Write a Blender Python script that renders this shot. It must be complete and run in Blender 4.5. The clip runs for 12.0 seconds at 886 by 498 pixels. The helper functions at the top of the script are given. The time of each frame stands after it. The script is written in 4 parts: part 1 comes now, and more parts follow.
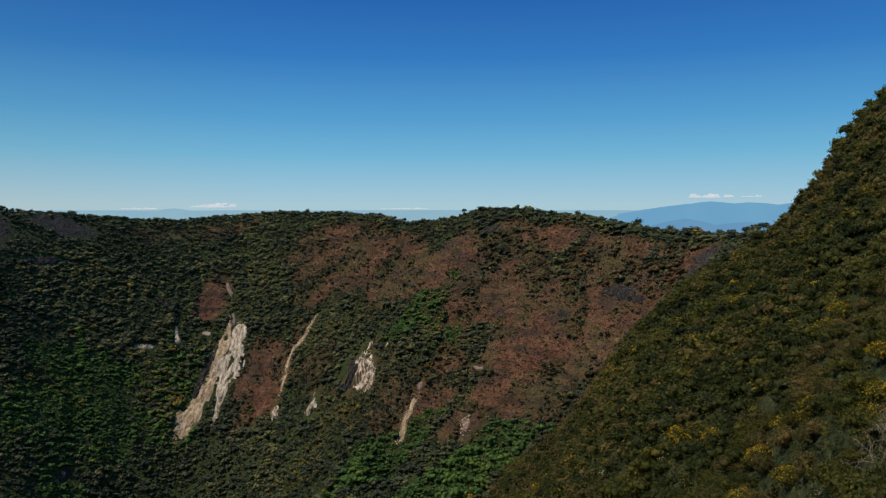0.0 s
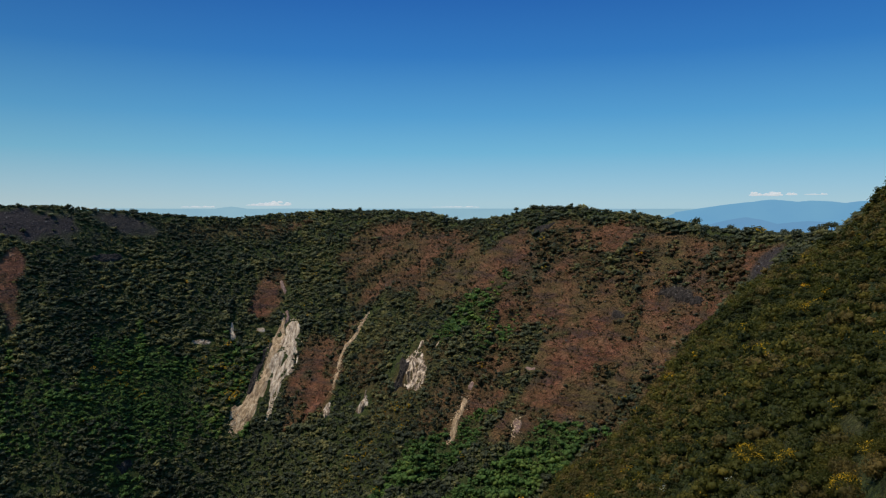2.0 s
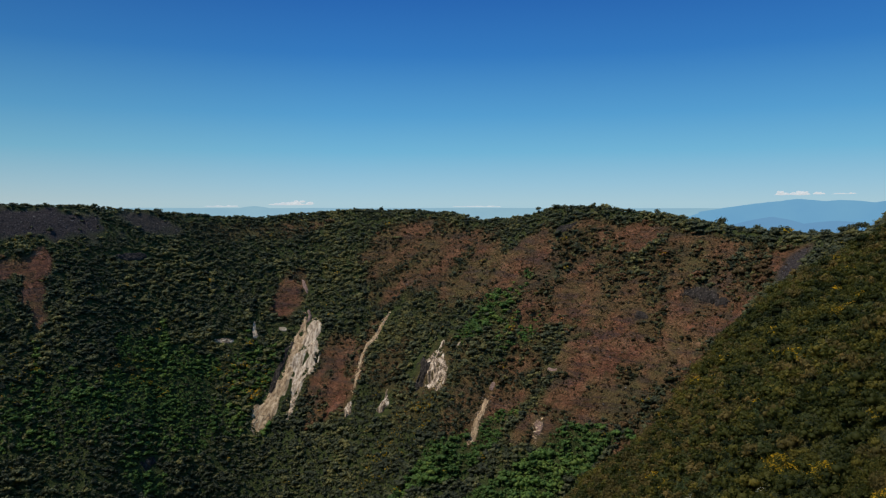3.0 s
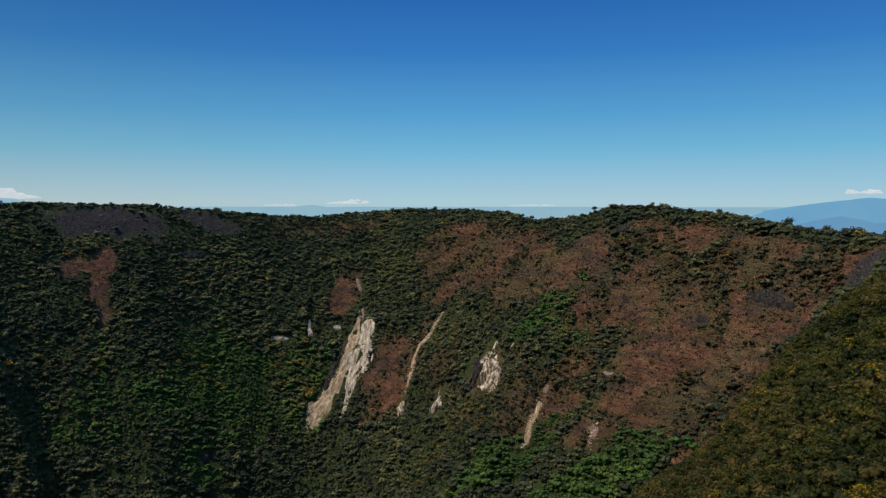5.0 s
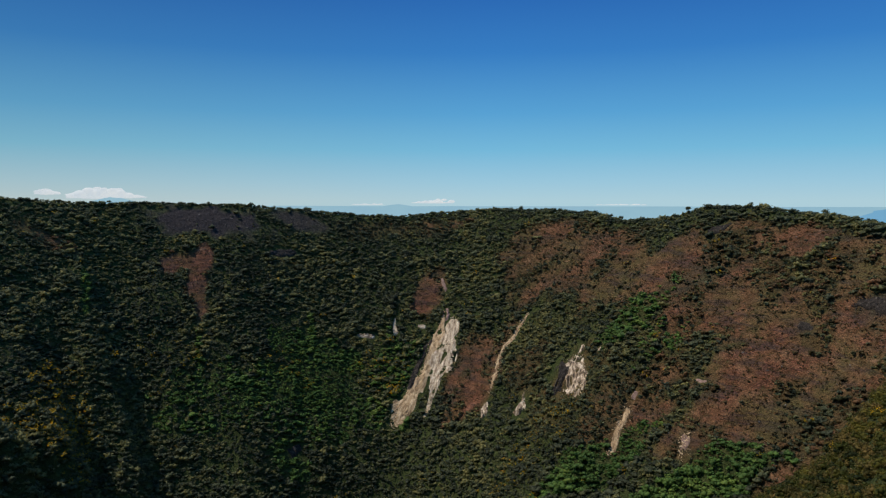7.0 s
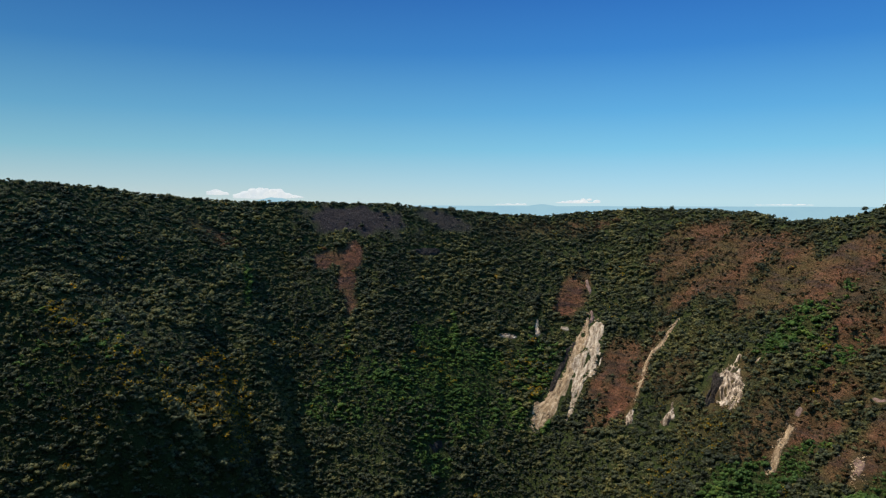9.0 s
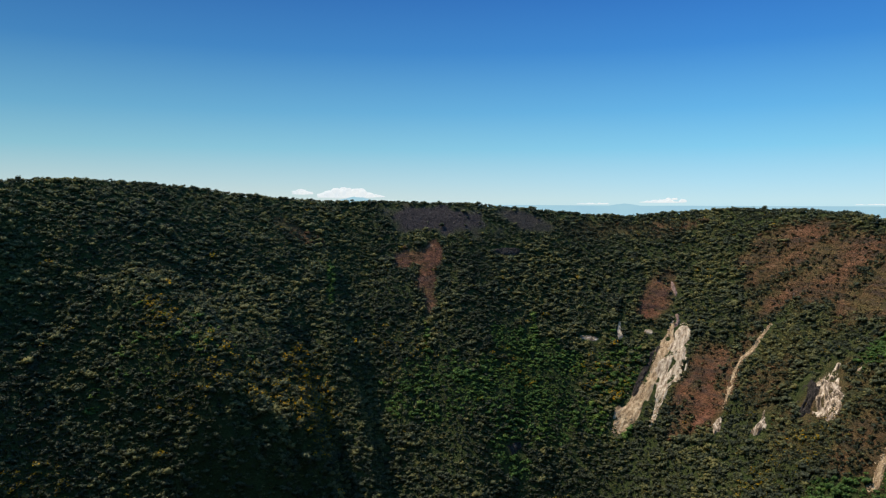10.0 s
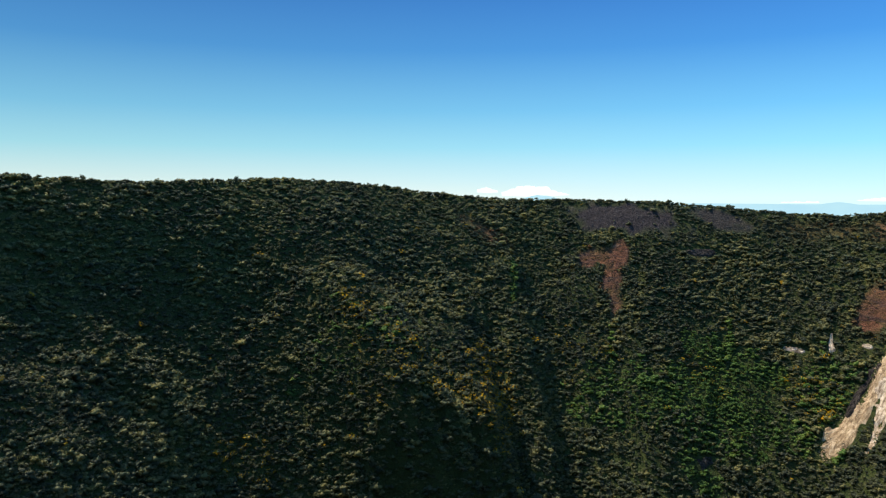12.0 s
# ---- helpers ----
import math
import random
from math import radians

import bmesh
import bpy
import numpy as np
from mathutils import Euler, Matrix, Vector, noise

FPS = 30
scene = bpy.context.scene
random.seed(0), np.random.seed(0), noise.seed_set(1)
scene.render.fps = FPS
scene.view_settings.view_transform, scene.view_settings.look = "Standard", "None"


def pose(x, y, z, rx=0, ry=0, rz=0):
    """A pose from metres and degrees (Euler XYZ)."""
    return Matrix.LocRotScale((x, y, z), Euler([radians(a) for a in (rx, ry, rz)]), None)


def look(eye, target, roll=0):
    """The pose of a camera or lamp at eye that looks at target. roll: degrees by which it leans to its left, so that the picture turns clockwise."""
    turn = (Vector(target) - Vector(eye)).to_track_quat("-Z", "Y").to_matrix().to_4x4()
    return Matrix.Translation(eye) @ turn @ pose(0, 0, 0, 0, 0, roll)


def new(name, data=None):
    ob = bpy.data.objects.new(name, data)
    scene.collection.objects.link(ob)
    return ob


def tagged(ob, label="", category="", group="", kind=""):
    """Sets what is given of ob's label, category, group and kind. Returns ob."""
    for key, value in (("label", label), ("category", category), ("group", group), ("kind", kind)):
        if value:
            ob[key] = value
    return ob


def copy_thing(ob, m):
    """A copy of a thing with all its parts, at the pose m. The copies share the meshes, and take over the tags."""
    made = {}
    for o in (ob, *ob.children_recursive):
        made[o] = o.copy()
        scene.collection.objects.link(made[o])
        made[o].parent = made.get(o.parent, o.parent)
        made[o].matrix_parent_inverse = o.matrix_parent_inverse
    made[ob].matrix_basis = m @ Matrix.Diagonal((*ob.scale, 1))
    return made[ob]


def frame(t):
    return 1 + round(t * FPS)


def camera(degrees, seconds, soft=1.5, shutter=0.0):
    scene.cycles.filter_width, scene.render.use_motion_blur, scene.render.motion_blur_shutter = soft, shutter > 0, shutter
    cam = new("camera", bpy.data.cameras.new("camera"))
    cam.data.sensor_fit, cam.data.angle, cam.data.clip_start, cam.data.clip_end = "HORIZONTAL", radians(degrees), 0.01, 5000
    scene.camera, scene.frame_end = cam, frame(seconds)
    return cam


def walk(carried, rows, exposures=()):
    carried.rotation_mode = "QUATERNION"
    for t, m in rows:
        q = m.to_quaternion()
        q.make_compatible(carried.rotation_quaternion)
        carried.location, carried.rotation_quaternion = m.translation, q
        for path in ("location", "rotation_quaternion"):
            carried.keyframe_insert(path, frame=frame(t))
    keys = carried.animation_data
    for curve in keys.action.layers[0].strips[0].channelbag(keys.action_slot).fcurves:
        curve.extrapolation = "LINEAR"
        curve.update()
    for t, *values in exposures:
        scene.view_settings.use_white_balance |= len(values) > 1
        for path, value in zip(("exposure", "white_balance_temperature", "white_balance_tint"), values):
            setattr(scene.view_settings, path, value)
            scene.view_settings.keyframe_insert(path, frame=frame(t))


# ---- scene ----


# Drone flying slowly forward over the crater while it turns left.
cam = camera(64.1, 12.0, 1.25)
PATH = [
    (0, -0.00, 0.00, -0.00, 0.00, -3.56),
    (0.5, 0.05, 1.90, 0.07, 1.30, -3.61),
    (1, 0.07, 3.82, 0.18, 2.62, -3.65),
    (1.5, 0.07, 5.76, 0.32, 3.43, -3.68),
    (2, 0.04, 7.70, 0.43, 4.20, -3.70),
    (2.5, -0.00, 9.63, 0.53, 5.06, -3.74),
    (3, -0.05, 11.56, 0.65, 5.94, -3.75),
    (5, -0.09, 19.37, 2.08, 10.34, -3.86),
    (5.5, -0.21, 21.26, 2.39, 11.53, -3.88),
    (6, -0.36, 23.13, 2.66, 12.74, -3.90),
    (6.5, -0.59, 24.97, 2.87, 14.44, -3.90),
    (7, -0.88, 26.75, 3.01, 17.28, -3.92),
    (9, -3.81, 32.59, 2.16, 28.83, -3.92),
    (9.5, -4.94, 33.62, 2.17, 31.99, -3.93),
    (10, -6.11, 34.61, 2.20, 35.26, -3.97),
    (10.5, -7.29, 35.59, 2.23, 39.37, -4.01),
    (11, -8.46, 36.57, 2.26, 43.64, -4.04),
    (11.5, -9.62, 37.56, 2.26, 46.86, -4.09),
    (12, -10.76, 38.56, 2.28, 50.02, -4.12)]
walk(cam, [(t, pose(x, y, z, 90 + tilt, 0, turn)) for t, x, y, z, turn, tilt in PATH], [(0.0, -0.36, 6750, 10), (6.0, -0.33, 6800, 10), (9.0, -0.04, 7000, 10), (10.5, 0.18, 7150, 10), (12.0, 0.52, 7350, 10)])


# ---- daylight: clear sky, sun high over the crater's far left-hand wall ----
SUN_BEARING, SUN_HEIGHT = 104.0, 57.5          # degrees, bearing counted leftwards from +y
world = bpy.data.worlds.new("sky")
scene.world = world
world.use_nodes = True
wn, wl = world.node_tree.nodes, world.node_tree.links
wn.clear()
sky = wn.new("ShaderNodeTexSky")
sky.sky_type, sky.sun_disc = "NISHITA", False
sky.sun_elevation, sky.sun_rotation = radians(SUN_HEIGHT), radians(-SUN_BEARING)
sky.altitude, sky.air_density, sky.dust_density, sky.ozone_density = 1800, 0.75, 0.2, 3.0
wbg, wout = wn.new("ShaderNodeBackground"), wn.new("ShaderNodeOutputWorld")
wbg.inputs["Strength"].default_value = 0.088
# the dry-season sky: deep blue above the rim and milky low down, its brightness round the sun from the sky model


def sky_math(kind, a, b):
    node = wn.new("ShaderNodeMath")
    node.operation = kind
    for sock, v in zip(node.inputs, (a, b)):
        if isinstance(v, float):
            sock.default_value = v
        else:
            wl.new(v, sock)
    return node.outputs[0]


split, upward = wn.new("ShaderNodeSeparateColor"), wn.new("ShaderNodeSeparateXYZ")
wl.new(sky.outputs[0], split.inputs[0])
wl.new(wn.new("ShaderNodeTexCoord").outputs["Generated"], upward.inputs[0])
air = wn.new("ShaderNodeValToRGB")
tones = air.color_ramp.elements
# last two stops, overhead and unseen, are brightened to fill shade with blue
AIR = ((0.0, (0.50, 0.76, 0.90)), (0.025, (0.39, 0.71, 0.93)), (0.07, (0.21, 0.60, 0.92)), (0.12, (0.115, 0.455, 0.87)), (0.20, (0.044, 0.265, 0.73)), (0.28, (0.025, 0.172, 0.60)), (0.5, (0.075, 0.27, 0.66)), (1.0, (0.14, 0.38, 0.80)))
while len(tones) < len(AIR):
    tones.new(0.5)
for tone, (at, c) in zip(tones, AIR):
    tone.position, tone.color = at, (*c, 1)
wl.new(upward.outputs["Z"], air.inputs["Fac"])
glow = sky_math("MULTIPLY", sky_math("POWER", split.outputs[1], 0.03), 10.4)
join = wn.new("ShaderNodeMix")
join.data_type, join.blend_type = "RGBA", "MULTIPLY"
join.inputs["Factor"].default_value = 1.0
# towards the sun's side the blue pales to cyan
sunward = wn.new("ShaderNodeVectorMath")
sunward.operation = "DOT_PRODUCT"
sunward.inputs[1].default_value = (-math.sin(radians(SUN_BEARING)), math.cos(radians(SUN_BEARING)), 0.0)
wl.new(upward.inputs[0].links[0].from_socket, sunward.inputs[0])
pale = wn.new("ShaderNodeMix")
pale.data_type, pale.blend_type = "RGBA", "MULTIPLY"
wl.new(sky_math("MULTIPLY", sky_math("MAXIMUM", sunward.outputs["Value"], 0.0), 1.1), pale.inputs["Factor"])
wl.new(air.outputs["Color"], pale.inputs["A"])
pale.inputs["B"].default_value = (1.16, 0.87, 0.72, 1)
wl.new(pale.outputs["Result"], join.inputs["A"])
wl.new(glow, join.inputs["B"])
wl.new(join.outputs["Result"], wbg.inputs["Color"])
wl.new(wbg.outputs[0], wout.inputs["Surface"])
sun_data = bpy.data.lights.new("sun", "SUN")
sun_data.energy, sun_data.angle, sun_data.color = 4.1, radians(0.53), (1.0, 0.95, 0.87)
sun = new("sun", sun_data)
sb, sh = radians(SUN_BEARING), radians(SUN_HEIGHT)
SUN_WAY = Vector((-math.sin(sb) * math.cos(sh), math.cos(sb) * math.cos(sh), math.sin(sh)))
sun.matrix_world = look(SUN_WAY * 900, (0, 0, 0))


# ---- materials ----
def material(name):
    m = bpy.data.materials.new(name)
    m.use_nodes = True
    n = m.node_tree.nodes
    n.clear()
    out, bsdf = n.new("ShaderNodeOutputMaterial"), n.new("ShaderNodeBsdfPrincipled")
    m.node_tree.links.new(bsdf.outputs[0], out.inputs["Surface"])
    return m, n, m.node_tree.links, bsdf, out


def noise_node(n, l, scale, detail=4.0, rough=0.6, coord=None, stretch=None):
    t = n.new("ShaderNodeTexNoise")
    t.inputs["Scale"].default_value, t.inputs["Detail"].default_value, t.inputs["Roughness"].default_value = scale, detail, rough
    src = n.new("ShaderNodeTexCoord").outputs["Object"] if coord is None else coord
    if stretch:
        mp = n.new("ShaderNodeMapping")
        mp.inputs["Scale"].default_value = stretch
        l.new(src, mp.inputs["Vector"])
        src = mp.outputs[0]
    l.new(src, t.inputs["Vector"])
    return t.outputs["Fac"]


def ramp(n, l, fac, stops):
    r = n.new("ShaderNodeValToRGB")
    e = r.color_ramp.elements
    while len(e) < len(stops):
        e.new(0.5)
    for k, (p, c) in zip(e, stops):
        k.position, k.color = p, (*c, 1)
    l.new(fac, r.inputs["Fac"])
    return r.outputs["Color"]


def mix(n, l, fac, a, b, mode="MIX"):
    m = n.new("ShaderNodeMix")
    m.data_type, m.blend_type = "RGBA", mode
    for sock, v in ((m.inputs["Factor"], fac), (m.inputs["A"], a), (m.inputs["B"], b)):
        if isinstance(v, (int, float)):
            sock.default_value = v
        elif isinstance(v, tuple):
            sock.default_value = (*v, 1)
        else:
            l.new(v, sock)
    return m.outputs["Result"]


def attribute(n, name):
    a = n.new("ShaderNodeAttribute")
    a.attribute_name = name
    return a.outputs["Fac"]


def bump(n, l, bsdf, fac, strength, distance):
    b = n.new("ShaderNodeBump")
    b.inputs["Strength"].default_value, b.inputs["Distance"].default_value = strength, distance
    l.new(fac, b.inputs["Height"])
    l.new(b.outputs[0], bsdf.inputs["Normal"])


def ground_material():
    m, n, l, bsdf, out = material("crater_ground")
    big, mid, fine = noise_node(n, l, 0.012, 5), noise_node(n, l, 0.07, 6, 0.65), noise_node(n, l, 0.6, 5, 0.7)
    band = noise_node(n, l, 0.05, 6, 0.7, stretch=(0.35, 0.35, 2.2))
    soil = ramp(n, l, mid, [(0.3, (0.030, 0.045, 0.014)), (0.55, (0.050, 0.062, 0.020)), (0.75, (0.085, 0.080, 0.030))])
    straw = ramp(n, l, mid, [(0.30, (0.064, 0.047, 0.020)), (0.42, (0.142, 0.062, 0.035)), (0.54, (0.195, 0.081, 0.047)), (0.72, (0.280, 0.140, 0.086))])
    straw = mix(n, l, ramp(n, l, big, [(0.46, (0, 0, 0)), (0.66, (0.8, 0.8, 0.8))]), straw, (0.108, 0.090, 0.036))
    straw = mix(n, l, ramp(n, l, band, [(0.48, (0, 0, 0)), (0.60, (0.8, 0.8, 0.8))]), straw, (0.062, 0.040, 0.036))
    straw = mix(n, l, ramp(n, l, band, [(0.30, (0.8, 0.8, 0.8)), (0.40, (0, 0, 0))]), straw, (0.31, 0.165, 0.10))
    lava = ramp(n, l, fine, [(0.35, (0.030, 0.024, 0.024)), (0.6, (0.056, 0.046, 0.045)), (0.78, (0.165, 0.140, 0.132))])
    grain = ramp(n, l, fine, [(0.30, (0.25, 0.27, 0.27)), (0.50, (0.85, 0.85, 0.85)), (0.70, (1.9, 1.8, 1.65))])
    c = mix(n, l, attribute(n, "dry"), soil, straw)
    c = mix(n, l, attribute(n, "lava"), c, lava)
    c = mix(n, l, 0.8, c, grain, "MULTIPLY")
    l.new(c, bsdf.inputs["Base Color"])
    bsdf.inputs["Roughness"].default_value = 0.95
    bsdf.inputs["Specular IOR Level"].default_value = 0.1
    both = n.new("ShaderNodeMath")
    both.operation, both.inputs[1].default_value = "MULTIPLY_ADD", 4.0
    l.new(mid, both.inputs[0])
    l.new(fine, both.inputs[2])
    bump(n, l, bsdf, both.outputs[0], 1.0, 1.6)
    return m


def foliage(name, dark, light, warm, gloss=0.15):
    """Leaves: the tone of each tree from its attribute, finer change from leaf to leaf."""
    m, n, l, bsdf, out = material(name)
    tone = attribute(n, "tone")
    leaf = n.new("ShaderNodeNewGeometry").outputs["Random Per Island"]
    c = ramp(n, l, tone, [(0.0, dark), (0.55, light), (1.0, warm)])
    c = mix(n, l, 1.0, c, ramp(n, l, leaf, [(0.0, (0.78, 0.82, 0.8)), (1.0, (1.26, 1.22, 1.15))]), "MULTIPLY")
    l.new(c, bsdf.inputs["Base Color"])
    bsdf.inputs["Roughness"].default_value = 0.6
    bsdf.inputs["Specular IOR Level"].default_value = gloss
    tr = n.new("ShaderNodeBsdfTranslucent")
    l.new(c, tr.inputs["Color"])
    mx = n.new("ShaderNodeMixShader")
    mx.inputs["Fac"].default_value = 0.48
    l.new(bsdf.outputs[0], mx.inputs[1])
    l.new(tr.outputs[0], mx.inputs[2])
    l.new(mx.outputs[0], out.inputs["Surface"])
    return m


def rock(name, stops, scale=0.25, stretch=(1, 1, 0.35), relief=1.0, fall=False):
    """Broken rock; with fall, stained in streaks that follow the face downhill."""
    m, n, l, bsdf, out = material(name)
    if fall:
        line = n.new("ShaderNodeCombineXYZ")
        l.new(attribute(n, "across"), line.inputs[0])
        l.new(attribute(n, "along"), line.inputs[1])
        a, b = noise_node(n, l, scale, 6, 0.7, line.outputs[0], (1, 0.32, 1)), noise_node(n, l, scale * 4, 5, 0.7, line.outputs[0], (1, 0.8, 1))
    else:
        a, b = noise_node(n, l, scale, 6, 0.7, stretch=stretch), noise_node(n, l, scale * 5, 5, 0.7)
    c = ramp(n, l, a, stops)
    c = mix(n, l, 0.7, c, ramp(n, l, b, [(0.34, (0.30, 0.28, 0.26)), (0.5, (0.95, 0.94, 0.92)), (0.66, (1.35, 1.35, 1.35))]), "MULTIPLY")
    l.new(c, bsdf.inputs["Base Color"])
    bsdf.inputs["Roughness"].default_value = 0.9
    bsdf.inputs["Specular IOR Level"].default_value = 0.2
    bump(n, l, bsdf, b, 1.0, relief)
    return m


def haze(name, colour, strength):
    """Far land in the bright air: its haze is put in as a flat colour that glows."""
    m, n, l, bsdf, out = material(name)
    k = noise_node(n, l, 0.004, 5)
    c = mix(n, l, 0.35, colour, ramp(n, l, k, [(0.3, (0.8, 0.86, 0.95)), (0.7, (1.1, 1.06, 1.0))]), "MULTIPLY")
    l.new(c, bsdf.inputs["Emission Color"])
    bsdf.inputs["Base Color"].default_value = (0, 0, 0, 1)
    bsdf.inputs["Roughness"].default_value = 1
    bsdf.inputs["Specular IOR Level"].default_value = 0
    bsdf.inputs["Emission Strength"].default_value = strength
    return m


GROUND = ground_material()
# these greens are blued and greyed to stand in for haze over far woods
LEAVES = foliage("broad_leaves", (0.073, 0.082, 0.052), (0.142, 0.151, 0.080), (0.245, 0.222, 0.088))
LEAVES_LUSH = foliage("lush_leaves", (0.092, 0.160, 0.046), (0.124, 0.210, 0.053), (0.195, 0.265, 0.063))
LEAVES_DRY = foliage("dry_scrub", (0.060, 0.060, 0.026), (0.130, 0.088, 0.041), (0.215, 0.116, 0.060))
LEAVES_STRAW = foliage("straw_shrub_leaves", (0.086, 0.072, 0.021), (0.140, 0.106, 0.031), (0.215, 0.146, 0.046))
BLOSSOM = foliage("yellow_blossom", (0.275, 0.200, 0.022), (0.500, 0.312, 0.018), (0.725, 0.413, 0.018))
WHITE_BLOSSOM = foliage("white_blossom", (0.50, 0.47, 0.40), (0.66, 0.63, 0.55), (0.78, 0.75, 0.68))
BARK = rock("bark", [(0.3, (0.06, 0.045, 0.035)), (0.7, (0.17, 0.13, 0.1))], 3.0, (1, 1, 0.2), 0.02)
DEAD_WOOD = rock("dead_wood", [(0.3, (0.26, 0.20, 0.125)), (0.7, (0.46, 0.37, 0.245))], 3.0, (1, 1, 0.2), 0.02)
PALE_ROCK = rock("pale_tuff", [(0.38, (0.151, 0.100, 0.064)), (0.46, (0.400, 0.300, 0.210)), (0.53, (0.590, 0.470, 0.340)), (0.62, (0.780, 0.660, 0.510))], 0.24, (1, 1, 0.22), 0.7, True)
PALE_RUBBLE = rock("pale_tuff_rubble", [(0.38, (0.151, 0.100, 0.064)), (0.46, (0.432, 0.305, 0.193)), (0.53, (0.670, 0.500, 0.331)), (0.62, (0.886, 0.700, 0.497))], 0.5, (1, 1, 1), 0.3)
TAN_SCREE = rock("tan_scree", [(0.38, (0.162, 0.105, 0.060)), (0.46, (0.350, 0.232, 0.130)), (0.53, (0.510, 0.355, 0.205)), (0.62, (0.690, 0.520, 0.335))], 0.24, (1, 1, 0.16), 0.5, True)
TAN_RUBBLE = rock("tan_scree_rubble", [(0.38, (0.162, 0.105, 0.060)), (0.46, (0.389, 0.260, 0.152)), (0.53, (0.572, 0.405, 0.248)), (0.62, (0.756, 0.580, 0.386))], 0.45, (1, 1, 1), 0.3)
GREY_CLIFF = rock("grey_cliff", [(0.41, (0.042, 0.032, 0.022)), (0.47, (0.240, 0.172, 0.115)), (0.53, (0.520, 0.395, 0.280)), (0.62, (0.820, 0.690, 0.545))], 0.22, (1, 1, 0.3), 0.6, True)
GREY_RUBBLE = rock("grey_cliff_rubble", [(0.41, (0.062, 0.042, 0.024)), (0.49, (0.270, 0.180, 0.098)), (0.55, (0.618, 0.450, 0.269)), (0.64, (0.900, 0.780, 0.514))], 0.5, (1, 1, 1), 0.3)
DARK_ROCK = rock("dark_rock", [(0.36, (0.013, 0.011, 0.009)), (0.50, (0.034, 0.027, 0.023)), (0.64, (0.08, 0.064, 0.052)), (0.74, (0.36, 0.31, 0.26))], 0.35, (1, 1, 0.5))
PINK_ROCK = rock("pink_rock", [(0.3, (0.16, 0.10, 0.075)), (0.7, (0.40, 0.26, 0.21))], 0.3, (1, 1, 0.5), 0.8)


# ---- the shape of the land ----
CENTRE, RADIUS, FLOOR = (-330.0, 560.0), 730.0, -520.0


def hash2(ix, iy, seed):
    n = (ix.astype(np.int64) * 374761393 + iy.astype(np.int64) * 668265263 + seed * 974634777) & 0x7FFFFFFF
    n = ((n ^ (n >> 13)) * 1274126177) & 0x7FFFFFFF
    return ((n ^ (n >> 16)) & 0xFFFF) / 65535.0


def value_noise(x, y, seed=0):
    """Smooth noise from -1 to 1 with cells one unit wide."""
    ix, iy = np.floor(x), np.floor(y)
    fx, fy = x - ix, y - iy
    fx, fy = fx * fx * (3 - 2 * fx), fy * fy * (3 - 2 * fy)
    a, b = hash2(ix, iy, seed), hash2(ix + 1, iy, seed)
    c, d = hash2(ix, iy + 1, seed), hash2(ix + 1, iy + 1, seed)
    return 2 * (a + (b - a) * fx + (c - a) * fy + (a - b - c + d) * fx * fy) - 1


def fractal(x, y, size, octaves=4, seed=0):
    total, scale, norm = 0.0, 1.0, 0.0
    for i in range(octaves):
        total = total + scale * value_noise(x / size * 2 ** i + 17.3 * i, y / size * 2 ** i - 9.1 * i, seed + i)
        norm += scale
        scale *= 0.5
    return total / norm


def smoothstep(lo, hi, x):
    u = np.clip((x - lo) / (hi - lo), 0, 1)
    return u * u * (3 - 2 * u)


# Height of the crater's rim round its middle: angle in degrees from +y leftwards, metres.
RIM = ((-180, -5), (-150, -5), (-110, 40), (-80, 30), (-72.5, -32), (-67.1, -40), (-60.2, -38), (-54.0, -34), (-50.4, -23), (-45.5, -19), (-38.1, -10), (-33.4, -10), (-27.5, -30), (-20.6, -34), (-15.7, -22), (-6.6, -18), (-1.5, -17), (3.2, -23), (13.5, -34), (18.0, -33), (18.4, -30), (25.3, -24), (25.8, -22), (31.9, -15), (33.3, -13), (42.7, -9), (47.5, -8), (54.1, -9), (61.0, -3), (67.9, 3), (72.9, 13), (84.6, 25), (90.1, 26), (97.0, 22), (102.4, 19), (108.9, 20), (113.9, 23), (116.7, 25), (137.6, 20), (150, -5), (180, -5))
# Shoulder of the hill beside the lookout: bearing and the dip of its crest line.
SHOULDER = ((-110, -30), (-90, 6), (-60, 12), (-45, 13.5), (-37, 11.5), (-31.7, 7.6), (-29.5, 5.1), (-27.9, 2.0), (-26.2, -0.6), (-24.7, -2.2), (-22.0, -3.8), (-18.5, -6.0), (-15.5, -9.0), (-13.4, -12.0), (-10.0, -17.0), (-5.3, -20.9), (-3.5, -23.2), (0, -27.5), (6, -34), (20, -48), (40, -60))


def smooth_interp(x, table):
    xs, ys = np.array([p[0] for p in table], float), np.array([p[1] for p in table], float)
    return np.interp(x, xs, ys)


def polar(x, y, cx=0.0, cy=0.0):
    """Bearing from +y leftwards in degrees, and distance."""
    return np.degrees(np.arctan2(-(x - cx), y - cy)), np.hypot(x - cx, y - cy)


def rim_radius(phi):
    p = np.radians(phi)
    return RADIUS + 14 * np.sin(3 * p + 0.6) + 9 * np.sin(7 * p + 2.0) + 5 * np.sin(16 * p) + 100 * smoothstep(84, 122, phi) + 55 * smoothstep(-25, 0, phi) * (1 - smoothstep(14, 34, phi))


